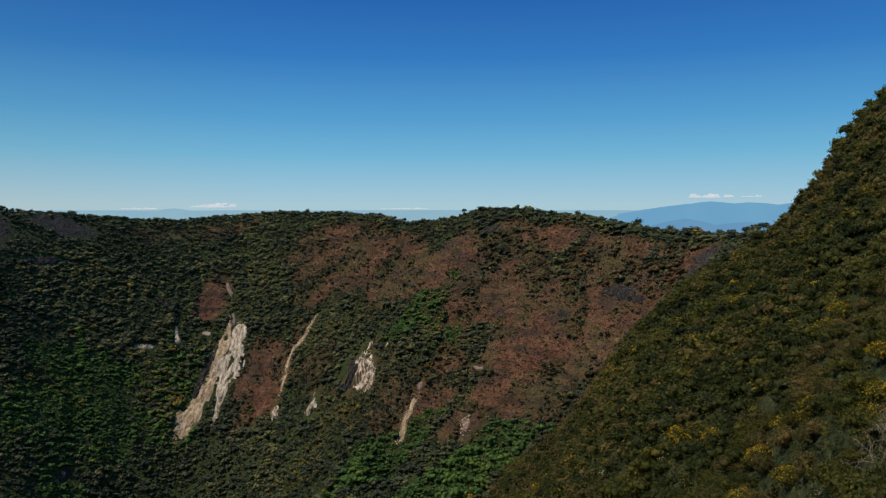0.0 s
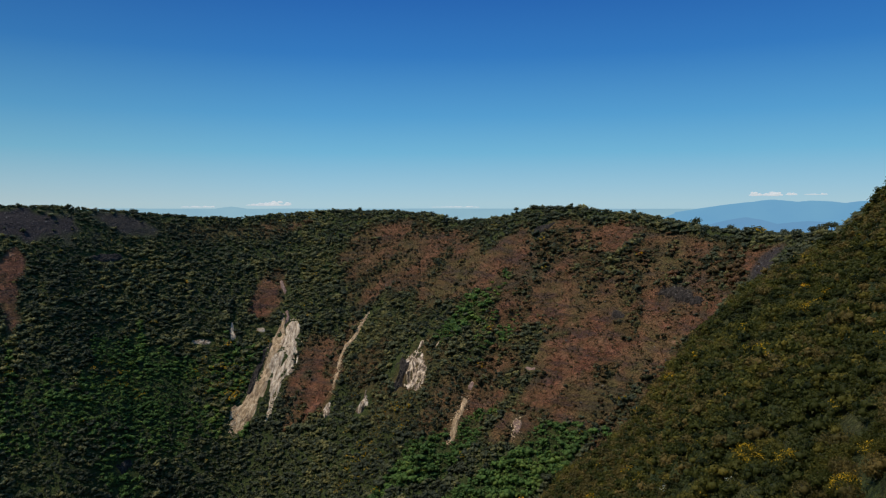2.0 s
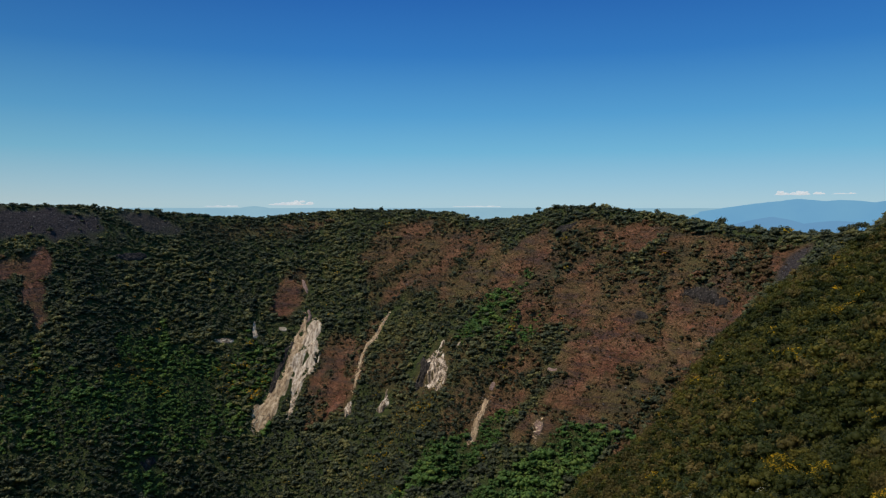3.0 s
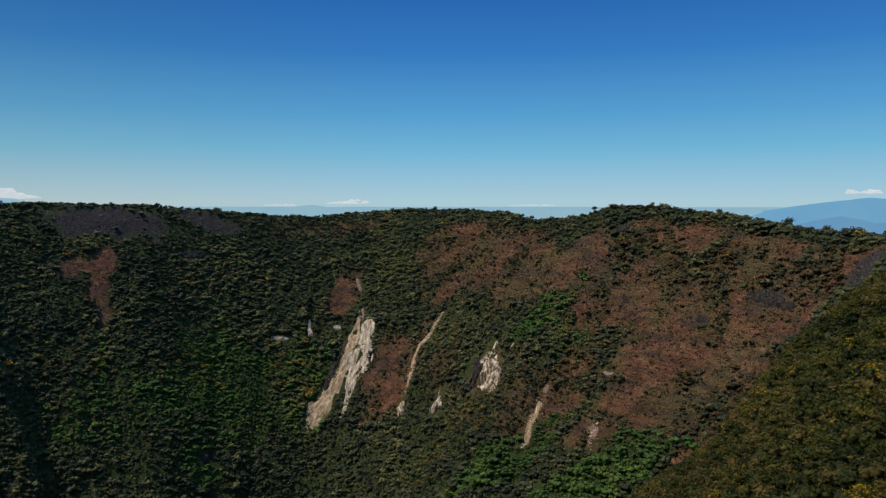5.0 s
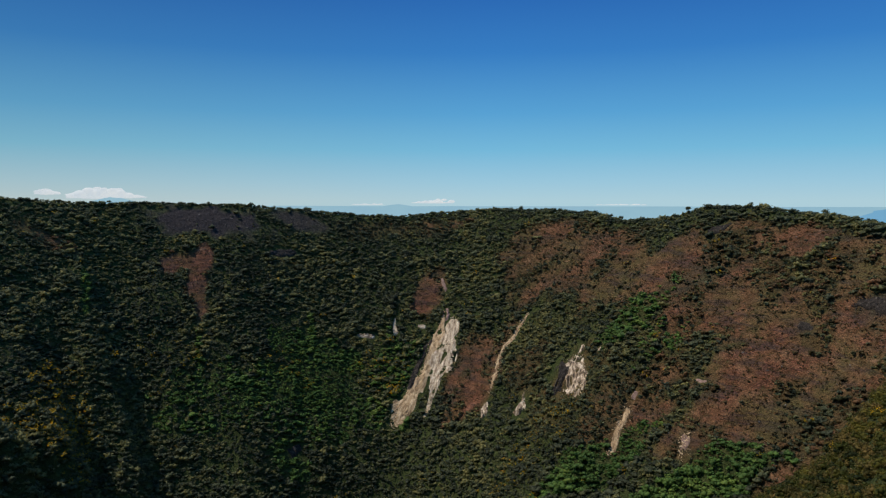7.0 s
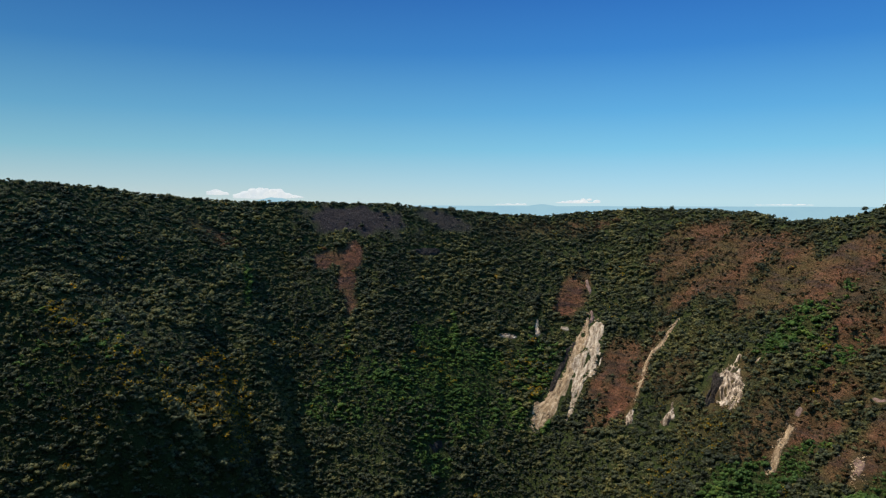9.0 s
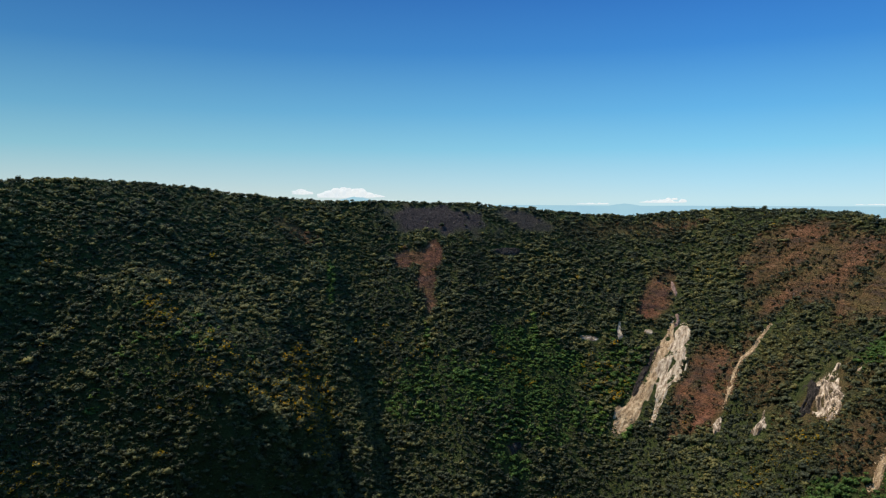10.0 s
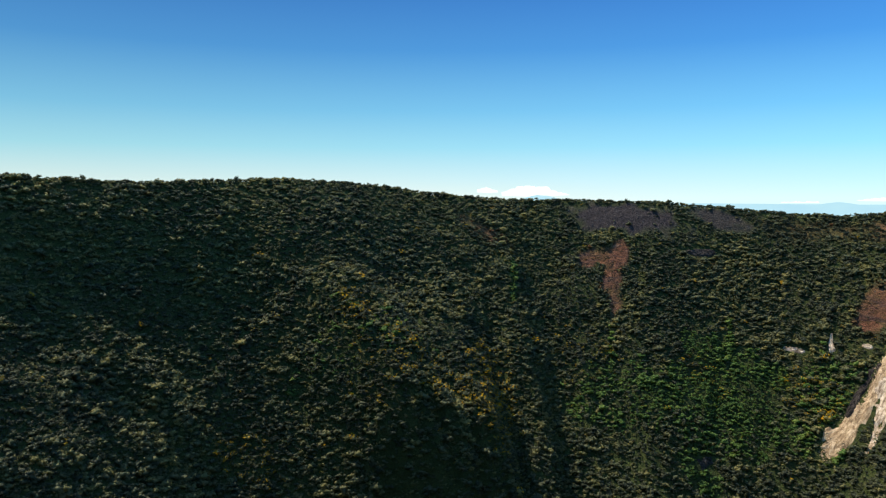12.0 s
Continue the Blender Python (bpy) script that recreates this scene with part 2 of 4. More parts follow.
def crater(x, y):
    phi, d = polar(x, y, *CENTRE)
    top, radius = smooth_interp(phi, RIM) + 2.0 * smoothstep(-60, -40, phi) + 2.2 * smoothstep(4, 18, phi), rim_radius(phi)
    inward = np.maximum(radius - d, 0)
    # a short rounded brow, then one long steep fall that eases only near the floor, far below;
    # the left-hand wall leans back and juts into the crater as a blunt buttress
    ragged = fractal(phi * 12.6, inward, 90.0, 4, 37)
    jut = smoothstep(63, 72, phi + 4 * ragged)
    steep = 1.06 + 0.34 * smoothstep(86, 106, phi)
    drop = steep * (np.sqrt(inward ** 2 + 14 ** 2) - 14) + 6 * smoothstep(0, 10, inward)
    drop = drop - jut * ((0.32 - 0.18 * smoothstep(86, 100, phi)) * np.clip(inward - 130, 0, 230) - 1.6 * np.clip(inward - 340 + 60 * ragged, 0, 90))
    drop = drop + 0.15 * np.minimum(inward, 75) * smoothstep(84, 102, phi)
    deep = top - FLOOR
    u = drop / deep
    wall = top - deep * np.where(u < 0.8, u, 1 - 0.2 * np.exp(-(np.maximum(u, 0.8) - 0.8) * 5))
    out = np.maximum(d - radius, 0)
    outer = top - 0.02 * out - 330 * (1 - np.exp(-((np.maximum(out - 15, 0)) / 700) ** 1.1)) - 400 * smoothstep(1200, 4300, out)
    z = np.where(d < radius, wall, outer)
    # ribs and gullies that wander down the wall, and level benches of old lava beds
    bite = smoothstep(0.03, 0.25, u) * (d < radius)
    arc = phi * 12.6 + 40 * fractal(x, y, 160, 3, 15)
    ribs = fractal(arc, inward * 0.35, 75.0, 4, 5)
    lumps = fractal(arc, inward * 1.5, 60, 4, 17)
    z = z + bite * (ribs * (9 + 19 * smoothstep(15, 60, phi)) + lumps * (6 + 5 * smoothstep(40, 70, phi))) + fractal(x, y, 90, 4, 11) * 2
    z = z + bite * smoothstep(66, 84, phi) * 30 * fractal(arc, inward * 1.1, 150, 3, 73)
    z = z + bite * smoothstep(20, -10, phi) * 3.0 * np.sin(z / 6.5 + 3 * fractal(arc, inward, 120, 3, 19))
    return z


def shoulder(x, y):
    az, r = polar(x, y)
    az = np.where(az > 120, az - 360, az)
    dip = smooth_interp(az, SHOULDER)
    reach = np.interp(az, [-75, -40, -26, -20, -8, 0, 20], [300, 340, 410, 440, 430, 380, 220])
    foot = np.interp(az, [-40, -28, -20, -10], [46, 50, 60, 62])
    crest = reach * np.tan(np.radians(dip))
    z = np.where(r < reach, -foot + (crest + foot) * r / reach, crest - (r - reach) * 1.1)
    z = z + fractal(x, y, 40, 4, 23) * 4.5 * smoothstep(40, 120, r)
    return np.where((az > 40) | (az < -110), -900, z)


def height(x, y):
    x, y = np.asarray(x, float), np.asarray(y, float)
    a, b = crater(x, y), shoulder(x, y)
    k = 12.0
    m = np.maximum(a, b)
    return m + k * 0.35 * np.log(np.exp((a - m) / k * 3) + np.exp((b - m) / k * 3))


# ---- what covers the ground: bearing, range, half bearing, half range, lean, share ----
DRY_UPPER = (
    (7.5, 1255, 4.6, 30, 0.0, 0.75),
    (5.2, 1180, 4.0, 32, 0.0, 0.75),
    (8.4, 1295, 4.3, 31, 0.0, 0.8),
    (6.6, 1212, 5.0, 35, 0.0, 0.8),
    (3.9, 1136, 3.2, 45, 0.0, 0.9),
    (-0.3, 1082, 3.9, 47, 0.0, 1),
    (-3.5, 1008, 5.5, 38, 0.0, 1),
    (-5.5, 1073, 3.4, 44, 0.0, 0.7),
    (-9.3, 1045, 5.0, 33, 0.0, 0.85),
    (-13.3, 988, 5.0, 44, 0.0, 0.85),
    (-9.8, 960, 5.5, 36, 0.0, 0.85),
    (-18.0, 935, 3.9, 36, 0.0, 0.8),
    (-14.3, 890, 3.2, 27, 0.0, 1),
    (-11.9, 905, 2.7, 40, 0.0, 1),
)
DRY_SLOPE = (
    (-17.2, 910, 2.7, 30, 0.0, 0.9),
    (-8.1, 918, 5.9, 36, 0.0, 1),
    (-5.4, 879, 5.0, 34, 0.0, 1),
    (-7.7, 848, 2.7, 14, 0.0, 1),
    (-13.4, 902, 3.7, 29, 0.0, 0.9),
    (1.6, 914, 3.2, 33, 0.0, 0.9),
    (15.1, 1129, 2.1, 45, 0.01, 0.9),
    (18.2, 1282, 1.4, 39, -0.013, 1.0),
    (-1.7, 870, 2.3, 16, 0.0, 1),
    (12.7, 1132, 1.0, 55, -0.025, 0.7),
    (15.4, 1100, 1.8, 14, 0.0, 1),
    (14.2, 1160, 1.9, 36, 0.0, 0.75),
)
DRY_FOOT = (
    (-12.5, 815, 3.0, 45, 0.0, 0.9),
    (-10.6, 866, 2.8, 24, 0.0, 1),
    (-9.5, 800, 2.5, 35, 0.0, 0.85),
    (-8.0, 772, 2.5, 26, 0.0, 0.9),
    (6.7, 1003, 3.2, 49, 0.0, 0.5),
    (10.0, 1095, 1.8, 55, 0.0, 0.45),
    (3.9, 990, 2.7, 33, 0.0, 0.5),
    (-0.3, 955, 3.2, 34, 0.0, 0.65),
    (4.4, 940, 2.7, 29, 0.0, 0.65),
    (35.3, 1290, 0.7, 21, 0.0, 1.6),
    (36.2, 1283, 1.0, 14, 0.0, 1.4),
    (37.6, 1285, 1.0, 14, 0.0, 1.2),
    (35.8, 1252, 0.9, 25, 0.0, 1.6),
    (35.7, 1221, 0.6, 16, 0.0, 1.6),
    (29.5, 1301, 2.3, 16, 0.0, 0.35),
    (55.2, 1102, 3.2, 14, 0.0, 0.25),
)
DRY_LEFT = (
    (45.5, 1260, 2.7, 15, 0.0, 0.6),
    (23.6, 1391, 2.7, 20, 0.0, 0.4),
    (18.0, 1402, 5.0, 21, 0.0, 0.6),
)
DRY = DRY_UPPER + DRY_SLOPE + DRY_FOOT + DRY_LEFT
LAVA = (
    (35.2, 1352, 4.0, 28, 0.01, 1.15),
    (28.2, 1384, 2.0, 19, 0.0, 0.9),
    (-20.1, 895, 1.0, 20, -0.02, 1),
    (-2.1, 1051, 2.3, 16, 0.0, 0.3),
    (-14.7, 932, 2.5, 14, -0.031, 0.4),
)
LUSH = (
    (4.8, 891, 5.5, 23, 0.0, 1),
    (-4.0, 838, 3.2, 14, 0.0, 1),
    (2.0, 1041, 3.2, 29, -0.048, 0.7),
    (0.2, 992, 2.7, 26, 0.0, 0.5),
    (33.3, 1103, 5.9, 39, 0.0, 0.55),
    (27.2, 1192, 4.1, 32, 0.0, 0.8),
    (28.8, 1100, 2.7, 23, 0.0, 0.5),
    (55.3, 998, 7.3, 40, 0.0, 0.4),
    (-1.7, 822, 7.3, 21, 0.0, 0.9),
    (43.4, 1202, 0.3, 51, 0.0, 0.9),
    (27.4, 1228, 0.3, 32, 0.0, 0.8),
    (35.8, 1150, 0.3, 42, 0.0, 0.8),
    (26.8, 1128, 7.3, 36, 0.0, 0.6),
    (20.8, 1191, 2.7, 55, 0.0, 0.5),
    (28.2, 1146, 3.6, 30, 0.0, 1),
    (32.0, 1117, 2.2, 22, 0.0, 0.9),
    (29.0, 1058, 1.6, 18, 0.0, 1),
    (37.4, 1085, 2.0, 20, 0.0, 0.6),
)
BLOOM = (
    (55.8, 1018, 1.4, 24, 0.0, 1),
    (51.0, 965, 5.5, 39, 0.0, 0.6),
    (64.1, 931, 2.3, 18, 0.0, 0.8),
    (44.9, 1013, 2.1, 81, 0.0, 0.9),
    (21.4, 1179, 2.7, 28, 0.0, 0.5),
    (9.4, 964, 4.1, 33, 0.0, 0.5),
    (28.9, 1168, 1.8, 18, 0.0, 0.6),
    (37.9, 1145, 2.7, 37, 0.0, 0.3),
)

def slope_plan(x, y):
    """Metres along the wall and down its slope."""
    phi, d = polar(x, y, *CENTRE)
    return phi * 12.6, d * 1.5


def patch(x, y, table, seed, rough=0.45, soft=0.4, grain=34):
    """Share of a kind of cover at a place, with a ragged edge."""
    az, r = polar(x, y)
    edge = rough * fractal(*slope_plan(x, y), grain, 5, seed)
    best = np.zeros(np.shape(x))
    for b, d, sb, sd, lean, share in table:
        q = np.hypot((az - b - lean * (r - d)) / sb, (r - d) / sd)
        best = np.maximum(best, share * (1 - smoothstep(0.95 - soft / 2, 0.95 + soft / 2, q + edge)))
    return best


def dry_share(x, y):
    phi, d = polar(x, y, *CENTRE)
    return smoothstep(4, 20, rim_radius(phi) - d + 9 * fractal(x, y, 40, 3, 51)) * np.clip(patch(x, y, DRY, 41, 0.42, 0.55, 30) * (1 - 0.75 * patch(x, y, LUSH, 45)) * (0.55 + 0.45 * smoothstep(-0.35, 0.05, fractal(x, y, 45, 4, 47))), 0, 1)


def lava_share(x, y):
    return patch(x, y, LAVA, 43, 0.55, 0.7, 22)


def mesh_from(name, verts, faces, mat, smooth=False, attrs=()):
    """Mesh from numpy arrays: faces all with the same number of corners."""
    me = bpy.data.meshes.new(name)
    nf, k = faces.shape
    me.vertices.add(len(verts))
    me.vertices.foreach_set("co", np.ascontiguousarray(verts, dtype=np.float32).ravel())
    me.loops.add(nf * k)
    me.loops.foreach_set("vertex_index", np.ascontiguousarray(faces, dtype=np.int32).ravel())
    me.polygons.add(nf)
    me.polygons.foreach_set("loop_start", np.arange(0, nf * k, k, dtype=np.int32))
    me.polygons.foreach_set("loop_total", np.full(nf, k, dtype=np.int32))
    me.polygons.foreach_set("use_smooth", np.full(nf, smooth))
    me.update(calc_edges=True)
    for key, domain, values in attrs:
        a = me.attributes.new(key, "FLOAT", domain)
        a.data.foreach_set("value", np.ascontiguousarray(values, dtype=np.float32))
    me.materials.append(mat)
    return me


def ico(sub):
    bm = bmesh.new()
    bmesh.ops.create_icosphere(bm, subdivisions=sub, radius=1.0)
    v = np.array([p.co[:] for p in bm.verts])
    f = np.array([[q.index for q in p.verts] for p in bm.faces])
    bm.free()
    return v, f


def part(name, me, parent, label=""):
    ob = new(name, me)
    ob.parent = parent
    return tagged(ob, label)


# ---- the ground: one sheet round the crater's middle, out to the horizon ----
def build_ground():
    ang = np.radians(np.arange(0, 360, 0.42))
    rad = np.concatenate([np.arange(4, 300, 9.0), np.arange(300, 860, 5.0), np.geomspace(866, 4300, 40)])
    a, r = np.meshgrid(ang, rad, indexing="ij")
    x, y = CENTRE[0] - r * np.sin(a), CENTRE[1] + r * np.cos(a)
    x, y = x.ravel(), y.ravel()
    z = height(x, y)
    na, nr = len(ang), len(rad)
    i, j = np.meshgrid(np.arange(na), np.arange(nr - 1), indexing="ij")
    i2 = (i + 1) % na
    faces = np.stack([i * nr + j, i2 * nr + j, i2 * nr + j + 1, i * nr + j + 1], -1).reshape(-1, 4)[:, ::-1]
    hill = 0.10 * smoothstep(-3, 3, shoulder(x, y) - crater(x, y)) * smoothstep(-0.3, 0.3, fractal(x, y, 30, 4, 53))
    me = mesh_from("ground", np.stack([x, y, z], 1), faces, GROUND, True,
                   [("dry", "POINT", np.maximum(dry_share(x, y), hill)), ("lava", "POINT", lava_share(x, y))])
    tagged(new("ground", me), "steep crater walls and floor of brown soil, dry grass and dark lava", "crater ground", kind="structure")


build_ground()


# ---- bare rock: slides, chutes and cliffs, each as plan x, y and half width down its middle line ----
SLIDE_TAN = ((-364.0, 1199.6, 2.0), (-360.4, 1184.0, 4.0), (-363.9, 1172.0, 9.0), (-364.7, 1153.7, 9.8), (-368.0, 1137.3, 8.8), (-370.0, 1124.5, 9.7), (-372.3, 1104.4, 11.5), (-380.3, 1092.2, 14.5), (-385.7, 1075.7, 15.5), (-393.9, 1065.1, 14.5), (-399.2, 1054.6, 12.0), (-405.3, 1044.7, 6.5))
SLIDE_WHITE = ((-345.3, 1187.8, 4.5), (-340.7, 1170.9, 11.5), (-342.4, 1159.5, 15.0), (-342.9, 1143.7, 15.5), (-345.2, 1131.3, 15.5), (-346.8, 1116.8, 14.0), (-347.3, 1099.3, 10.0), (-349.9, 1087.0, 5.5), (-351.1, 1068.9, 3.5), (-352.3, 1060.8, 2.0))
SLIDE_SIDE = ((-373.0, 1163.9, 3.0), (-375.4, 1149.0, 5.9), (-380.2, 1133.6, 3.9), (-387.5, 1118.8, 4.8), (-386.9, 1103.6, 6.7), (-389.9, 1094.6, 3.8))
SCAR_HEAD = ((-383.4, 1248.4, 3.1), (-376.9, 1238.1, 5.2), (-367.6, 1228.5, 4.1))
SCAR_SIDE = ((-362.0, 1204.2, 2.0), (-353.4, 1194.4, 4.0), (-355.1, 1183.9, 3.0))
SCAR_LOW = ((-404.9, 1175.1, 2.0), (-394.4, 1175.4, 5.1), (-388.6, 1175.9, 2.0))
WHITE_OUTCROP = ((-446.5, 1173.4, 2.0), (-442.0, 1163.1, 4.1), (-437.7, 1156.5, 6.0), (-434.6, 1153.6, 3.0))
CHUTE_MID = ((-206.9, 1162.1, 1.9), (-212.3, 1148.6, 3.8), (-220.1, 1142.0, 6.6), (-228.6, 1134.3, 6.5), (-238.0, 1119.0, 5.5), (-244.9, 1107.7, 4.7), (-245.8, 1092.8, 5.5), (-246.6, 1076.6, 4.5), (-249.7, 1062.7, 3.6))
CHUTE_FOOT = ((-252.8, 1058.2, 3.6), (-254.3, 1046.7, 7.2), (-249.3, 1033.4, 3.6))
CLIFF_WHITE = ((-122.0, 1050.3, 7.5), (-119.0, 1040.5, 14.4), (-115.5, 1024.6, 16.5), (-112.6, 1012.9, 16.0), (-107.0, 999.9, 11.5), (-104.0, 987.1, 6.2), (-104.6, 979.6, 3.3))
CLIFF_DARK = ((-146.4, 1042.4, 7.8), (-139.5, 1030.7, 11.9), (-140.6, 1017.9, 6.7), (-135.4, 994.3, 5.0))
CLIFF_LOW = ((-186.6, 1026.8, 8.7), (-193.0, 1024.3, 9.5), (-197.0, 1013.2, 6.9))
CHUTE_PINK = ((-28.2, 946.2, 3.1), (-30.5, 943.0, 4.7), (-33.7, 940.0, 3.9))
CHUTE_PALE = ((-36.0, 937.1, 5.4), (-40.5, 929.8, 6.2), (-43.8, 919.3, 5.3), (-48.9, 911.9, 6.1), (-51.2, 907.1, 6.1), (-54.3, 900.8, 4.6), (-59.7, 894.9, 3.1))
SCREE_LOW = ((24.2, 871.2, 5.1), (31.1, 861.5, 10.1), (27.0, 859.6, 7.2), (21.6, 859.6, 3.6))
SLOPE_STONE = ((-86.2, 1026.6, 1.6), (-81.6, 1026.1, 2.5), (-79.3, 1026.9, 1.7))
SLOPE_LEDGE = ((40.3, 929.7, 3.0), (46.8, 922.8, 4.6), (54.2, 918.6, 2.3))
WHITE_LEDGE = ((-497.9, 1125.7, 3.0), (-487.5, 1131.5, 6.0), (-477.2, 1136.2, 6.0), (-467.6, 1139.5, 2.0))
ROCK_BAND = ((204.7, 922.5, 2.3), (220.5, 910.1, 6.8), (233.1, 889.2, 7.4), (246.7, 861.6, 4.4))
WALL_BAND = ((-669.3, 1129.4, 3.2), (-655.2, 1144.6, 8.5), (-643.3, 1158.4, 7.5), (-634.2, 1170.7, 3.2))
RIGHT_STONES = ((150.6, 927.5, 2.3), (156.5, 921.7, 3.8), (165.8, 914.0, 1.5))
KNOB = ((58.0, 1108.5, 2.6), (69.0, 1106.6, 6.2), (83.2, 1104.3, 5.3), (94.2, 1108.1, 2.6))
LOW_LEFT = ((-521.1, 925.7, 3.7), (-514.7, 944.9, 5.5), (-510.5, 954.7, 2.8))
SPINES = (SLIDE_TAN, SLIDE_WHITE, SCAR_HEAD, SCAR_SIDE, WHITE_OUTCROP, WHITE_LEDGE, CHUTE_MID, CLIFF_WHITE, CLIFF_DARK, CLIFF_LOW,
          SLIDE_SIDE, SCAR_LOW, CHUTE_FOOT, SLOPE_STONE, SLOPE_LEDGE,
          CHUTE_PINK, CHUTE_PALE, SCREE_LOW, ROCK_BAND, WALL_BAND, RIGHT_STONES, KNOB, LOW_LEFT)


def bare_rock(x, y, spread=1.1):
    """1 on the slides and cliffs, where nothing grows."""
    best = np.zeros(np.shape(x))
    for spine in SPINES:
        for (ax, ay, aw), (bx, by, bw) in zip(spine, spine[1:]):
            u = np.clip(((x - ax) * (bx - ax) + (y - ay) * (by - ay)) / ((bx - ax) ** 2 + (by - ay) ** 2), 0, 1)
            gap = np.hypot(x - ax - u * (bx - ax), y - ay - u * (by - ay))
            best = np.maximum(best, (gap < (aw + u * (bw - aw)) * spread + 0.5).astype(float))
    return best


def rock_face(name, spine, mat, label, category, proud=2.0, relief=2.5, ridges=0.0, cell=1.5, seed=0, slim=1.0, columns=0.0, gaps=9.0):
    """A sheet of rough rock that lies on the slope along a middle line, its ragged rim sunk into the ground."""
    p = np.array(spine, float)
    seg = np.hypot(np.diff(p[:, 0]), np.diff(p[:, 1]))
    run = np.concatenate([[0], np.cumsum(seg)])
    nl, nw = max(int(run[-1] / cell * 1.7), 10), max(int(p[:, 2].max() * 2 / cell * 2.0), 10)
    s, v = np.linspace(0, run[-1], nl), np.linspace(-1, 1, nw)
    cx, cy, hw = (np.interp(s, run, p[:, k]) for k in range(3))
    hw = hw * slim
    tx, ty = np.gradient(cx), np.gradient(cy)
    ln = np.hypot(tx, ty)
    tx, ty = tx / ln, ty / ln
    left, right = (1.05 + (0.5 * fractal(s, s * 0 + seed + k, 30, 2, seed + k) + 0.6 * fractal(s, s * 0 + seed + k, 10, 4, seed + k + 7))[:, None] for k in (0, 50))
    edge = np.where(v[None, :] < 0, left, right)
    off = v[None, :] * hw[:, None] * edge
    x, y = cx[:, None] + ty[:, None] * off, cy[:, None] - tx[:, None] * off
    post = columns * fractal(off, 0.4 * s[:, None] + 0 * off, 6, 4, seed + 31)
    x, y = x + tx[:, None] * post, y + ty[:, None] * post
    lip = 1 - np.abs(v[None, :]) ** 7
    end = np.clip(np.minimum(s - s[0], s[-1] - s) / (0.06 * run[-1] + 1), 0, 1)[:, None]
    lip = lip * (0.25 + 0.75 * end)
    rough = fractal(x, y, 9, 5, seed + 3) * relief
    z = height(x - tx[:, None] * post, y - ty[:, None] * post)
    crag = np.abs(fractal(off * 1.0, s[:, None] * 0.5 + 0 * off, 7, 4, seed + 9)) * ridges
    holes = np.maximum(fractal(x, y, 13, 4, seed + 21) - 0.28, 0) * gaps
    z = z + proud * lip - 2.6 * (1 - lip) + (rough - crag - holes) * (0.25 + 0.75 * lip)
    i, j = np.meshgrid(np.arange(nl - 1), np.arange(nw - 1), indexing="ij")
    f = np.stack([i * nw + j, i * nw + j + 1, (i + 1) * nw + j + 1, (i + 1) * nw + j], -1).reshape(-1, 4)
    me = mesh_from(name, np.stack([x.ravel(), y.ravel(), z.ravel()], 1), f, mat, False,
                   [("across", "POINT", off.ravel()), ("along", "POINT", (s[:, None] + 0 * off).ravel() * 1.4)])
    return tagged(new(name, me), label, category)


